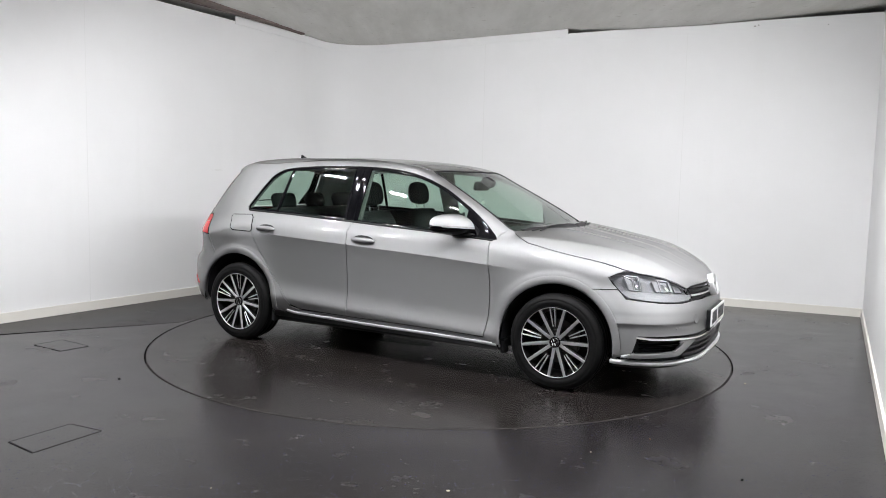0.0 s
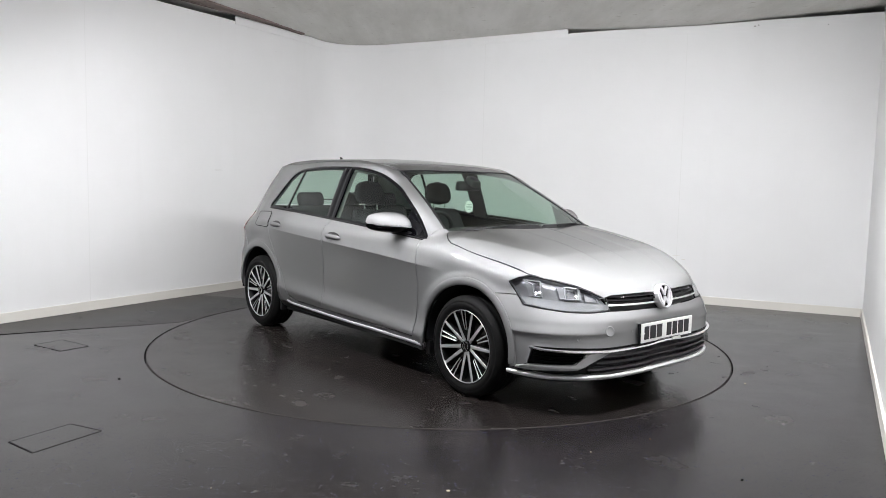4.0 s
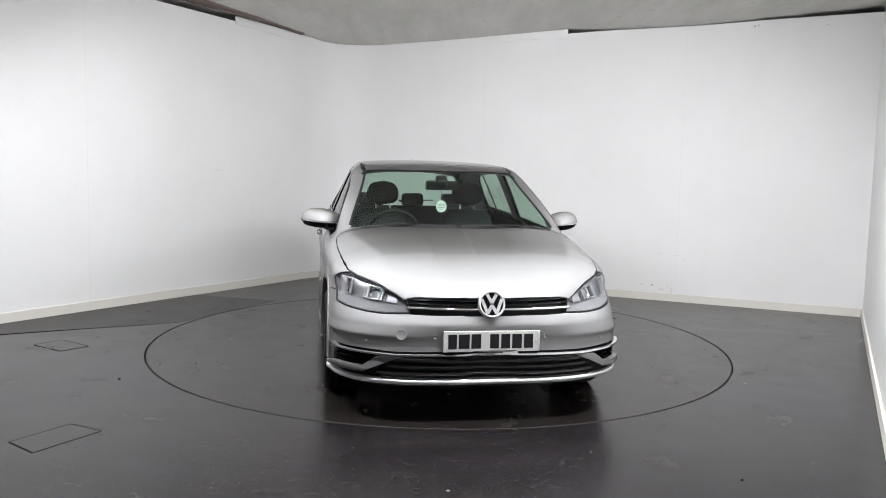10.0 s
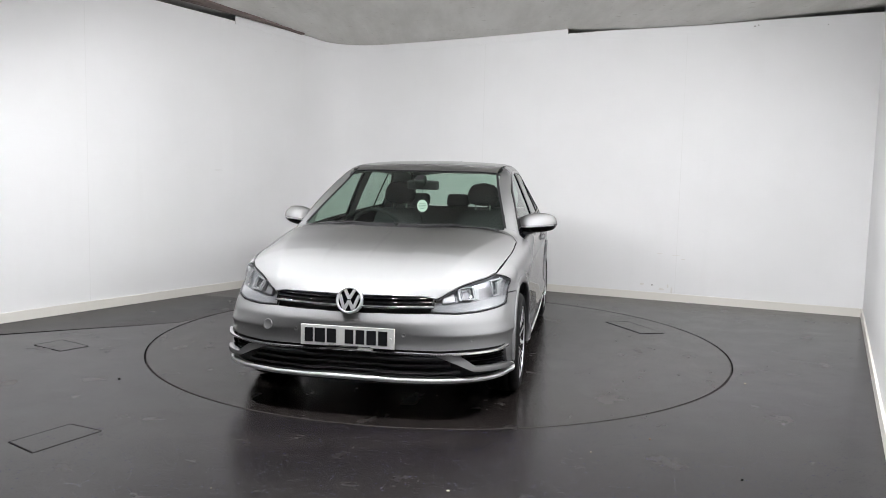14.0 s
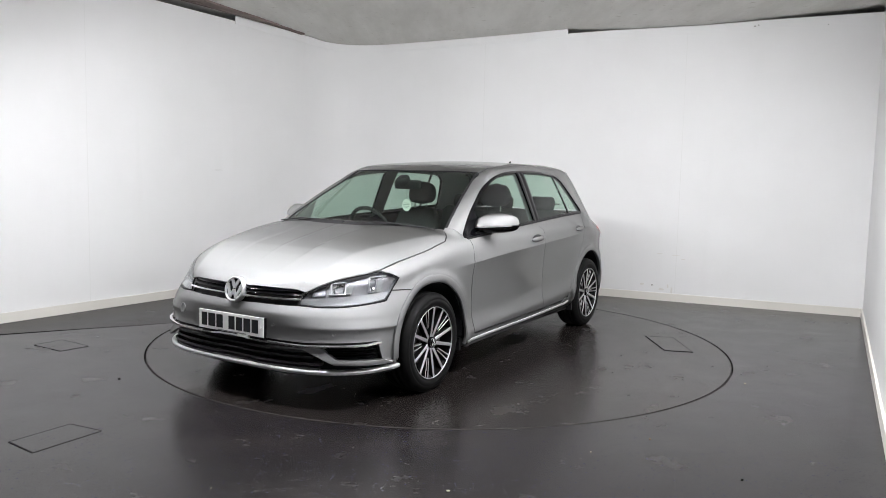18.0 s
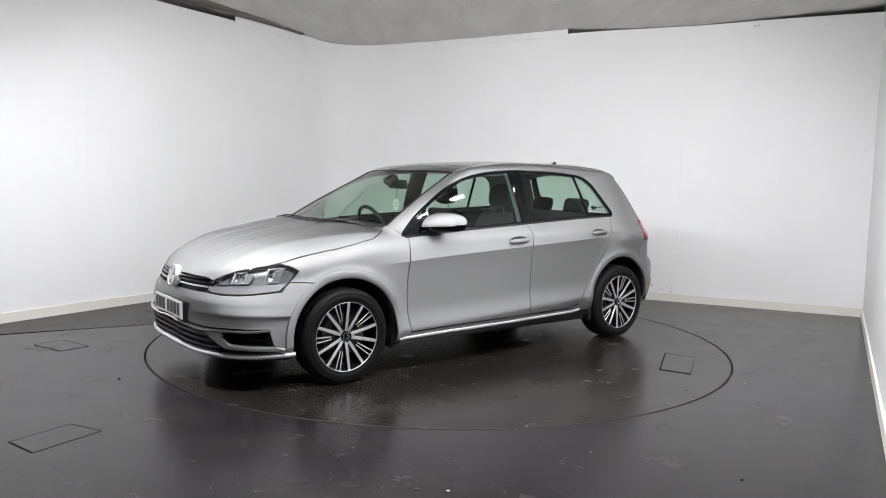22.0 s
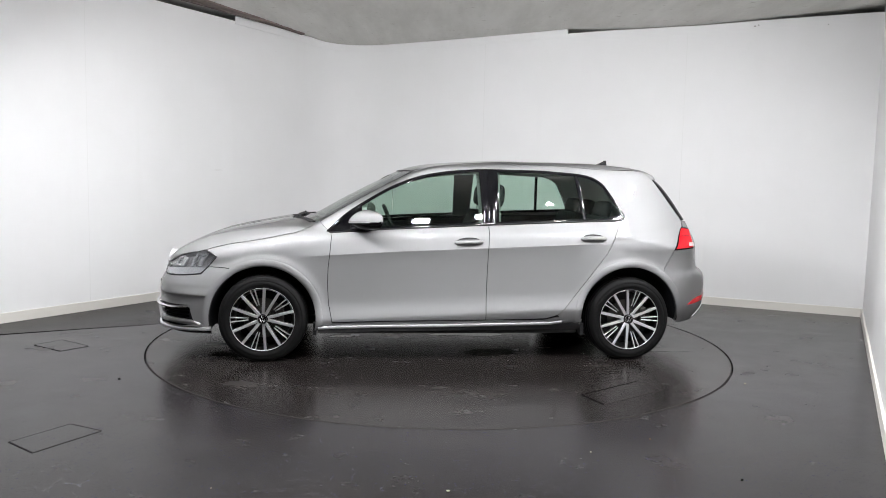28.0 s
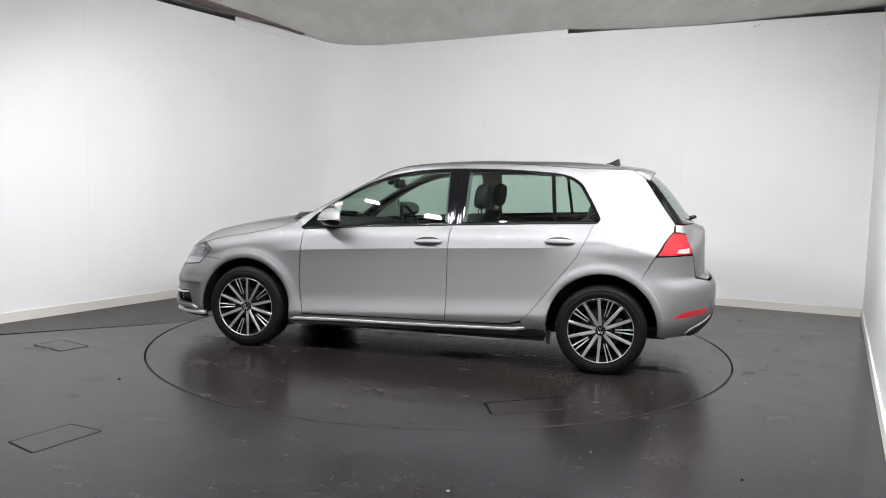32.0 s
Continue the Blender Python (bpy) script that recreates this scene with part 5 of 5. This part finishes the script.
def build_rear():
    R, X = rear_yz, rear_xz
    arch = [X(x, z) for x, z in arc(HUB_R, ARCH_RZ, ARCH_R, 133, 186, 12)]
    low = [X(-1.705, 0.264), R(0.60, 0.270), R(0.35, 0.285), R(0.0, 0.285)]
    high = [R(0.0, 0.63), R(0.45, 0.63), R(0.595, 0.660), R(0.607, 0.815), R(0.69, 0.815), R(0.76, 0.815), X(-1.643, 0.808), X(-1.624, 0.775), X(-1.608, 0.745), X(-1.590, 0.715), X(-1.571, 0.689), X(-1.560, 0.648), X(-1.556, 0.600)]
    bumper = panel("rear_bumper", both_sides(high + arch + low), on_rear, M_PAINT, car, du=0.03, dv=0.02)
    gate = [R(0.0, 0.637), R(0.45, 0.637), R(0.59, 0.665), R(0.60, 0.955), X(-1.772, 0.972), X(-1.770, 1.018), R(0.50, 1.012), R(0.0, 1.004)]
    tail = panel("tailgate", both_sides(gate), on_rear, M_PAINT, car, du=0.03, dv=0.02)
    edge = [X(-1.770, 1.024), X(-1.676, 1.157), X(-1.568, 1.321)]
    inner = [X(-1.835, 1.022), X(-1.722, 1.165), X(-1.592, 1.328)]
    glass_rear = [R(0.0, 1.010), R(0.45, 1.017)] + inner + [R(0.40, 1.342), R(0.0, 1.350)]
    panel("rear_window", both_sides(glass_rear), on_rear, M_GLASS, tail, "rear window in the tailgate", du=0.03, dv=0.02, lift=-0.002, rim=0, gap=0.001)
    for mir in (False, True):
        panel("rear_window_trim", edge + inner[::-1], on_rear, M_GLOSS, tail, "gloss black flank of the rear window", du=0.03, dv=0.02, gap=0.001, mirror=mir)
        lamp = [X(-1.650, 0.815), X(-1.70, 0.892), X(-1.757, 0.966), R(0.605, 0.952), R(0.607, 0.90), R(0.609, 0.822), R(0.69, 0.822)]
        lm = panel("tail_lamp", lamp, on_rear, M_RED, car, "red tail lamp wrapped round the corner", lift=0.003, du=0.03, dv=0.015, mirror=mir, gap=0.003)
        strip("lamp_edge", lamp, on_rear, M_GROOVE, lm, width=0.007, height=0.002, closed=True, mirror=mir)
        panel("reversing_band", [X(-1.78, 0.835), X(-1.79, 0.858), R(0.63, 0.866), R(0.65, 0.830)], on_rear, M_RED_PALE, lm, "pale lower band", lift=0.0055, du=0.03, dv=0.02, mirror=mir, gap=0.001, rim=0.002)
        strip("lamp_rib", [X(-1.72, 0.905), R(0.62, 0.912)], on_rear, M_LAMP_RIB, lm, width=0.005, height=0.0045, mirror=mir)
        refl = [X(-1.772, 0.400), X(-1.83, 0.436), X(-1.89, 0.452), R(0.56, 0.460), R(0.585, 0.424), X(-1.85, 0.408)]
        panel("reflector", refl, on_rear, M_RED, bumper, "red rear reflector", lift=0.004, du=0.03, dv=0.02, mirror=mir, gap=0.0)
        strip("exhaust_trim", [X(-1.86, 0.292), X(-1.90, 0.325), R(0.54, 0.365), R(0.48, 0.388)], on_rear, M_CHROME, bumper, "chrome trim at the bumper's foot", width=0.016, height=0.006, mirror=mir)
    diffuser = both_sides([R(0.0, 0.385), R(0.46, 0.375), R(0.52, 0.345), X(-1.87, 0.285), R(0.60, 0.26), R(0.0, 0.27)])
    panel("rear_apron", diffuser, on_rear, M_BLACK, bumper, "black lower apron", lift=0.003, du=0.04, dv=0.02, gap=0, rim=0.004)
    bm = bmesh.new()
    tube(bm, [(-1.90, 0.0, 1.035), (-1.945, 0.0, 1.05), (-1.94, -0.05, 1.052)], 0.011, 8)
    tube(bm, [(-1.935, -0.03, 1.05), (-1.915, 0.15, 1.06), (-1.885, 0.30, 1.065)], 0.006, 6)
    part("rear_wiper", bm, M_BLACK, tail, "black rear wiper")


def door_mirror(sign):
    """Mirror: painted cap that tapers outwards, black shell, indicator line, foot on the door."""
    c = Vector((0.600, 0.893, 0.978))
    flip = Matrix.Diagonal((1, sign, 1, 1))
    high = curve((-1, -0.6, -0.2, 0.3, 0.7, 0.93, 1), (0.046, 0.064, 0.070, 0.066, 0.053, 0.032, 0.006))
    deep = curve((-1, -0.6, 0, 0.5, 0.85, 1), (0.034, 0.042, 0.042, 0.038, 0.028, 0.006))
    fore = curve((-1, -0.5, 0, 0.5, 0.85, 1), (0.050, 0.090, 0.094, 0.082, 0.058, 0.015))
    aft = curve((-1, -0.5, 0.5, 0.9, 1), (0.020, 0.034, 0.032, 0.020, 0.004))

    def shell(bm, a0, a1, grow=1.0):
        nu, na, rings = 22, 18, []
        for i in range(nu + 1):
            t = -1 + 2 * i / nu
            ring = []
            for k in range(na + 1):
                a = radians(a0 + (a1 - a0) * k / na)
                ca, sa = math.cos(a), math.sin(a)
                ex, ez = (1.15, 1.25) if ca > 0 else (0.5, 0.75)
                x = float(fore(t) if ca > 0 else aft(t)) * math.copysign(abs(ca) ** ex, ca) - 0.045 * t - 0.03 * t * t
                z = float(high(t) if sa > 0 else deep(t)) * math.copysign(abs(sa) ** ez, sa) + 0.006 * t
                ring.append(bm.verts.new((x * grow * 1.24, t * 0.126, z * grow * 1.24 + 0.006)))
            rings.append(ring)
        for a, b in zip(rings, rings[1:]):
            for k in range(na):
                bm.faces.new((a[k], a[k + 1], b[k + 1], b[k]))
        smooth_faces(bm, 60)
        bmesh.ops.transform(bm, matrix=flip @ Matrix.Translation(c), verts=bm.verts)

    bm = bmesh.new()
    shell(bm, 2, 194)
    root = part("door_mirror", bm, M_PAINT, car, "silver door mirror with a black lower shell")
    bm = bmesh.new()
    shell(bm, -165, 2, 0.995)
    part("lower_shell", bm, M_GLOSS, root)
    bm = bmesh.new()
    shell(bm, -12, 0, 1.006)
    part("indicator", bm, M_SATIN, root, "pale indicator strip")
    if sign < 0:
        bm = bmesh.new()
        bmesh.ops.create_cone(bm, cap_ends=True, segments=16, radius1=0.012, radius2=0.012, depth=0.006, matrix=flip @ Matrix.Translation(c + Vector((0.015, -0.05, -0.046))))
        part("puddle_light", bm, M_WARM, root, "lit warm lamp under the mirror")
    bm = bmesh.new()
    shell(bm, 150, 212, 0.90)
    part("mirror_glass", bm, M_CHROME, root, "mirror glass")
    bm = bmesh.new()
    rings = []
    for (x, y, z), w, h in (((0.600, 0.860, 0.940), 0.050, 0.016), ((0.64, 0.815, 0.930), 0.060, 0.016), ((0.69, 0.765, 0.925), 0.075, 0.020)):
        rings.append([bm.verts.new((x + w * math.cos(2 * math.pi * k / 14), y, z + h * math.sin(2 * math.pi * k / 14))) for k in range(14)])
    for a, b in zip(rings, rings[1:]):
        for k in range(14):
            j = (k + 1) % 14
            bm.faces.new((a[k], a[j], b[j], b[k]))
    bm.faces.new(rings[0])
    bm.faces.new(rings[-1])
    smooth_faces(bm, 60)
    bmesh.ops.transform(bm, matrix=flip, verts=bm.verts)
    part("mirror_foot", bm, M_BLACK, root)


build_side(False)
build_side(True)
build_top()
build_front()
build_rear()
door_mirror(1)
door_mirror(-1)


# ---- wheels ----
def spoke_mesh(name, r0, r1, w0, w1, y0, y1, deep):
    """One spoke: machined face, black flanks."""
    me = bpy.data.meshes.new(name)
    n, verts, faces, mats = 6, [], [], []
    for i in range(n + 1):
        t = i / n
        r, w, y = r0 + (r1 - r0) * t, w0 + (w1 - w0) * t, y0 + (y1 - y0) * t ** 0.7
        b = 0.0016
        verts += [(r, y - deep, -w / 2), (r, y - b, -w / 2), (r, y, -w / 2 + b), (r, y, w / 2 - b), (r, y - b, w / 2), (r, y - deep, w / 2)]
    for i in range(n):
        for k in range(5):
            a = 6 * i + k
            faces.append((a, a + 6, a + 7, a + 1))
            mats.append(0 if k in (1, 2, 3) else 1)
    faces += [tuple(range(6)), tuple(6 * n + k for k in range(5, -1, -1))]
    mats += [1, 0]
    me.from_pydata(verts, [], faces)
    me.materials.append(M_RIM)
    me.materials.append(M_RIM_DARK)
    me.polygons.foreach_set("material_index", mats)
    me.update()
    return me


THICK = spoke_mesh("spoke", 0.033, 0.2165, 0.0215, 0.0185, -0.022, -0.004, 0.034)
THIN = spoke_mesh("thin_spoke", 0.098, 0.2165, 0.0070, 0.0080, -0.022, -0.005, 0.026)


WHEEL_Z = 0.301


def wheel(x, y, sign, phase):
    root_bm = bmesh.new()
    lathe(root_bm, ((-0.190, 0.214), (-0.203, 0.235), (-0.206, 0.262), (-0.196, 0.288), (-0.178, 0.301), (-0.150, 0.3045), (-0.146, 0.298), (-0.138, 0.298), (-0.134, 0.3055), (-0.104, 0.306),
                    (-0.100, 0.299), (-0.092, 0.299), (-0.088, 0.306), (-0.058, 0.3055), (-0.054, 0.298), (-0.046, 0.298), (-0.042, 0.3045), (-0.022, 0.301), (-0.008, 0.291), (0.001, 0.277), (0.0045, 0.268),
                    (0.003, 0.266), (0.0065, 0.262), (0.008, 0.250), (0.005, 0.234), (0.003, 0.232), (0.0035, 0.228), (-0.002, 0.217), (-0.008, 0.213)), 72)
    for v in root_bm.verts:
        v.co.z = max(v.co.z, -WHEEL_Z)
    smooth_faces(root_bm, 45)
    w = part("wheel", root_bm, M_TYRE, car, "road wheel with a two-tone many-spoke alloy")
    w.matrix_basis = pose(x, y * sign, WHEEL_Z) @ (Matrix() if sign > 0 else pose(0, 0, 0, 0, 0, 180))
    bm = bmesh.new()
    lathe(bm, ((-0.004, 0.2200), (0.0015, 0.2192), (0.0022, 0.2178), (0.0, 0.2158), (-0.006, 0.2150)), 72)
    smooth_faces(bm, 50)
    part("rim_edge", bm, M_RIM, w, "bright machined rim edge")
    bm = bmesh.new()
    lathe(bm, ((-0.005, 0.2154), (-0.03, 0.207), (-0.10, 0.190), (-0.188, 0.212)), 64)
    smooth_faces(bm, 40)
    part("barrel", bm, M_RIM_DARK, w)
    bm = bmesh.new()
    lathe(bm, ((-0.075, 0.140), (-0.075, 0.075), (-0.060, 0.070), (-0.058, 0.0)), 48)
    part("brake_disc", bm, M_STEEL, w, "steel brake disc")
    bm = bmesh.new()
    lathe(bm, ((-0.110, 0.205), (-0.110, 0.001)), 48)
    part("backing_plate", bm, M_DARK, w)
    bm = bmesh.new()
    rounded_block(bm, (0.05, 0.05, 0.13), (-0.115, -0.065, 0.02), 0.01, 2)
    part("brake_caliper", bm, M_STEEL, w)
    bm = bmesh.new()
    lathe(bm, ((-0.06, 0.052), (-0.034, 0.050), (-0.030, 0.040), (-0.030, 0.034)), 40)
    smooth_faces(bm, 40)
    part("hub", bm, M_RIM_DARK, w)
    bm = bmesh.new()
    lathe(bm, ((-0.032, 0.0345), (-0.004, 0.033), (-0.003, 0.030), (-0.006, 0.0275), (-0.006, 0.0005)), 36)
    smooth_faces(bm, 30)
    cap = part("centre_cap", bm, M_GLOSS, w, "round centre cap")
    bm = bmesh.new()
    lathe(bm, ((-0.0055, 0.0315), (-0.0015, 0.0305), (-0.0015, 0.0275), (-0.0055, 0.0265)), 36)
    for a, b in (((-0.010, 0.022), (0.0, 0.004)), ((0.010, 0.022), (0.0, 0.004)), ((-0.020, 0.010), (-0.008, -0.020)), ((0.020, 0.010), (0.008, -0.020)), ((-0.008, -0.020), (0.0, -0.002)), ((0.008, -0.020), (0.0, -0.002))):
        tube(bm, [(a[0], -0.004, a[1]), (b[0], -0.004, b[1])], 0.0026, 4)
    part("cap_emblem", bm, M_CHROME, cap)
    for k in range(5):
        bm = bmesh.new()
        a = radians(72 * k + 36)
        bmesh.ops.create_cone(bm, cap_ends=True, segments=8, radius1=0.009, radius2=0.008, depth=0.012, matrix=pose(0.056 * math.cos(a), -0.036, 0.056 * math.sin(a), 90))
        part("wheel_bolt", bm, M_STEEL, w)
    for k in range(5):
        base = phase + 72 * k
        for off in (-22, 22):
            ob = new("spoke", THICK)
            ob.parent = w
            ob.matrix_basis = pose(0, 0, 0, 0, -(base + off), 0)
        for off in (-4.2, 4.2):
            ob = new("thin_spoke", THIN)
            ob.parent = w
            ob.matrix_basis = pose(0, 0, 0, 0, -(base + off), 0)
    return w


wheel(HUB_F, 0.856, 1, -1)
wheel(HUB_R, 0.848, 1, 35)
wheel(HUB_F, 0.856, -1, 12)
wheel(HUB_R, 0.848, -1, 20)


def arch_liner(x):
    for sign in (1, -1):
        bm = bmesh.new()
        n = 30
        inner, outer = [], []
        for k in range(n + 1):
            a = radians((0 if x < 0 else -12) + (184 if x < 0 else 196) * k / n)
            for lst, y, r in ((outer, 0.845 if x > 0 else 0.825, 0.360 if x > 0 else 0.372), (inner, 0.52, 0.350 if x > 0 else 0.364)):
                lst.append(bm.verts.new((x + r * math.cos(a), y * sign, (HUB_Z if x > 0 else ARCH_RZ) + r * math.sin(a))))
        for k in range(n):
            bm.faces.new((outer[k], outer[k + 1], inner[k + 1], inner[k]))
        bm.faces.new(inner)
        smooth_faces(bm, 40)
        part("arch_liner", bm, M_BLACK, car, "black wheel arch liner")


arch_liner(HUB_F)
arch_liner(HUB_R)


# ---- underside and cabin ----
def cabin():
    bm = bmesh.new()
    box(bm, -1.75, 1.80, -0.50, 0.50, 0.20, 0.26)
    box(bm, -0.93, 0.93, -0.80, 0.80, 0.19, 0.25)
    bevel_all(bm, 0.01, 1)
    part("floor_pan", bm, M_DARK, car, "black underside of the car")
    bm = bmesh.new()
    box(bm, 1.00, 1.75, -0.50, 0.50, 0.26, 0.66)
    part("engine_bay", bm, M_DARK, car)
    bm = bmesh.new()
    box(bm, -0.55, -0.35, -0.10, 0.10, 0.17, 0.21)
    tube(bm, [(0.9, 0.12, 0.21), (-0.4, 0.10, 0.20), (-1.0, 0.15, 0.20)], 0.03, 8)
    part("exhaust_pipe", bm, M_STEEL, car)
    for x in (HUB_F - 0.355, HUB_R + 0.350):
        for s in (1, -1):
            bm = bmesh.new()
            box(bm, x - 0.012, x + 0.012, s * 0.80 - 0.035, s * 0.80 + 0.035, 0.185, 0.27)
            part("mud_guard", bm, M_BLACK, car, "small black mud guard")
    # dashboard, full width
    bm = bmesh.new()
    prof = ((1.08, 0.90), (0.95, 0.945), (0.75, 0.955), (0.58, 0.945), (0.50, 0.90), (0.48, 0.78), (0.52, 0.55), (1.08, 0.50))
    rings = []
    for y in (-0.70, -0.55, -0.30, 0.0, 0.30, 0.55, 0.70):
        hump = 0.015 if abs(y + 0.36) < 0.2 else 0.0
        k = 1 - 0.10 * (abs(y) / 0.7) ** 3
        rings.append([bm.verts.new((x if x < 0.9 else 0.9 + (x - 0.9) * (1 - 0.9 * (abs(y) / 0.7) ** 2), y, (z + (hump if z > 0.93 and x < 0.7 else 0)) * (k if z > 0.8 else 1))) for x, z in prof])
    for a, b in zip(rings, rings[1:]):
        for k in range(len(prof)):
            j = (k + 1) % len(prof)
            bm.faces.new((a[k], a[j], b[j], b[k]))
    bm.faces.new(rings[0])
    bm.faces.new(rings[-1][::-1])
    smooth_faces(bm, 40)
    part("dashboard", bm, M_CABIN, car, "dark grey dashboard")
    # steering wheel on the right-hand side
    bm = bmesh.new()
    n = 40
    ring = [(0, 0.185 * math.cos(2 * math.pi * k / n), 0.185 * math.sin(2 * math.pi * k / n)) for k in range(n)]
    tube(bm, ring + [ring[0]], 0.015, 8)
    rounded_block(bm, (0.05, 0.15, 0.13), (0.03, 0, -0.01), 0.02, 2)
    for a in (0, 180, 270):
        tube(bm, [(0.02, 0, 0), (0.0, 0.18 * math.cos(radians(a)), 0.18 * math.sin(radians(a)))], 0.017, 6)
    smooth_faces(bm, 50)
    bmesh.ops.transform(bm, matrix=pose(0.37, -0.345, 0.885) @ pose(0, 0, 0, 0, 24, 0), verts=bm.verts)
    part("steering_wheel", bm, M_BLACK, car, "black three-spoke steering wheel")
    for y in (0.36, -0.36):
        seat(-0.16, y, 0.50, 1.055, 18, True)
    bm = bmesh.new()
    rounded_block(bm, (0.52, 1.22, 0.18), (-0.80, 0, 0.52), 0.05)
    rounded_block(bm, (0.16, 1.22, 0.56), (-1.12, 0, 0.76), 0.05, 3, pose(0, 0, 0, 0, -20, 0))
    smooth_faces(bm, 50)
    bench = part("rear_bench", bm, M_CABIN, car, "dark cloth rear bench seat")
    for y in (0.40, 0.0, -0.40):
        bm = bmesh.new()
        rounded_block(bm, (0.09, 0.25 if y else 0.21, 0.13), (-1.225, y, 1.085), 0.04, 3, pose(0, 0, 0, 0, -18, 0))
        smooth_faces(bm, 60)
        part("headrest", bm, M_CABIN, bench)
    bm = bmesh.new()
    box(bm, -1.75, -1.22, -0.55, 0.55, 0.96, 0.985)
    part("parcel_shelf", bm, M_CABIN, car, "dark parcel shelf")
    # interior mirror with a hanging disc
    bm = bmesh.new()
    rounded_block(bm, (0.035, 0.24, 0.07), (0.375, 0.008, 1.243), 0.016, 3, pose(0, 0, 0, 0, 10, 0))
    rounded_block(bm, (0.10, 0.085, 0.06), (0.435, 0.0, 1.275), 0.02, 2, pose(0, 0, 0, 0, 28, 0))
    smooth_faces(bm, 50)
    mirror = part("interior_mirror", bm, M_BLACK, car, "black interior mirror")
    bm = bmesh.new()
    tube(bm, [(0.385, 0.008, 1.215), (0.388, 0.008, 1.13)], 0.0015, 5)
    part("disc_string", bm, M_BLACK, mirror)
    bm = bmesh.new()
    bmesh.ops.create_cone(bm, cap_ends=True, segments=32, radius1=0.040, radius2=0.040, depth=0.003)
    for v in bm.verts:
        v.co = Vector((v.co.z + 0.388, v.co.x + 0.008, v.co.y * 1.12 + 1.087))
    disc = part("hanging_disc", bm, M_STICKER, mirror, "white oval paper disc with faint print")
    for dz, w in ((0.018, 0.05), (0.006, 0.056), (-0.006, 0.05), (-0.018, 0.03)):
        for dx in (0.0022, -0.0022):
            bm = bmesh.new()
            box(bm, 0.388 + dx - 0.0006, 0.388 + dx + 0.0006, 0.008 - w / 2, 0.008 + w / 2, 1.083 + dz, 1.087 + dz)
            part("print_bar", bm, M_STICKER_INK, disc)
    for y in (0.36, -0.36):
        bm = bmesh.new()
        rounded_block(bm, (0.16, 0.30, 0.014), (0.20, y, 1.352), 0.006, 2, pose(0, 0, 0, 0, 8, 0))
        part("sun_visor", bm, M_LINING, car, "grey sun visor folded up")


def seat(x, y, z_base, z_top, lean, posts):
    bm = bmesh.new()
    rounded_block(bm, (0.50, 0.48, 0.17), (x + 0.22, y, z_base), 0.06)
    smooth_faces(bm, 50)
    root = part("front_seat", bm, M_CABIN, car, "dark cloth front seat with a headrest on posts")
    bm = bmesh.new()
    n, rings = 10, []
    for i in range(n + 1):
        t = i / n
        z = z_base - 0.02 + (z_top - z_base) * t
        w = 0.245 * (1 - 0.24 * t ** 2.5) * (1 if t < 0.97 else 0.85)
        d = 0.075 - 0.020 * t
        cx = x - 0.02 - math.tan(radians(lean)) * (z - z_base)
        rings.append([bm.verts.new((cx + d * math.copysign(abs(math.cos(a)) ** 0.7, math.cos(a)), y + w * math.copysign(abs(math.sin(a)) ** 0.6, math.sin(a)), z)) for a in [2 * math.pi * k / 24 for k in range(24)]])
    for a, b in zip(rings, rings[1:]):
        for k in range(24):
            j = (k + 1) % 24
            bm.faces.new((a[k], a[j], b[j], b[k]))
    bm.faces.new(rings[-1])
    smooth_faces(bm, 60)
    part("backrest", bm, M_CABIN, root)
    hx = x - 0.02 - math.tan(radians(lean)) * (z_top - z_base) - 0.02
    for s in (-0.06, 0.06):
        bm = bmesh.new()
        tube(bm, [(hx + 0.015, y + s, z_top - 0.03), (hx, y + s, z_top + 0.09)], 0.006, 6)
        part("headrest_post", bm, M_CHROME, root)
    bm = bmesh.new()
    rings = []
    for i in range(13):
        t = -1 + 2 * i / 12
        k = max(1 - abs(t) ** (3.2 if t < 0 else 2.6), 0.0) ** (1 / 2.6)
        w, d = 0.128 * k * (1 - 0.10 * max(t, 0)) + 0.004, 0.052 * k + 0.003
        rings.append([bm.verts.new((hx - 0.012 - 0.012 * t + d * math.copysign(abs(math.cos(a)) ** 0.8, math.cos(a)), y + w * math.copysign(abs(math.sin(a)) ** 0.7, math.sin(a)), z_top + 0.112 + 0.098 * t)) for a in [2 * math.pi * j / 24 for j in range(24)]])
    for a, b in zip(rings, rings[1:]):
        for k in range(24):
            j = (k + 1) % 24
            bm.faces.new((a[k], a[j], b[j], b[k]))
    bm.faces.new(rings[0][::-1])
    bm.faces.new(rings[-1])
    smooth_faces(bm, 70)
    part("headrest", bm, M_CABIN, root)


cabin()


# ---- movement ----
def turned(t, x, y):
    a = radians(TURN_START + TURN_RATE * t)
    return pose(x * math.cos(a) - y * math.sin(a), x * math.sin(a) + y * math.cos(a), 0, 0, 0, math.degrees(a))


def motions():
    times = [float(t) for t in range(0, 33)]
    walk(TABLE, [(t, turned(t, 0, 0)) for t in times])
    walk(car, [(t, turned(t, *CAR_OFFSET)) for t in times])


motions()
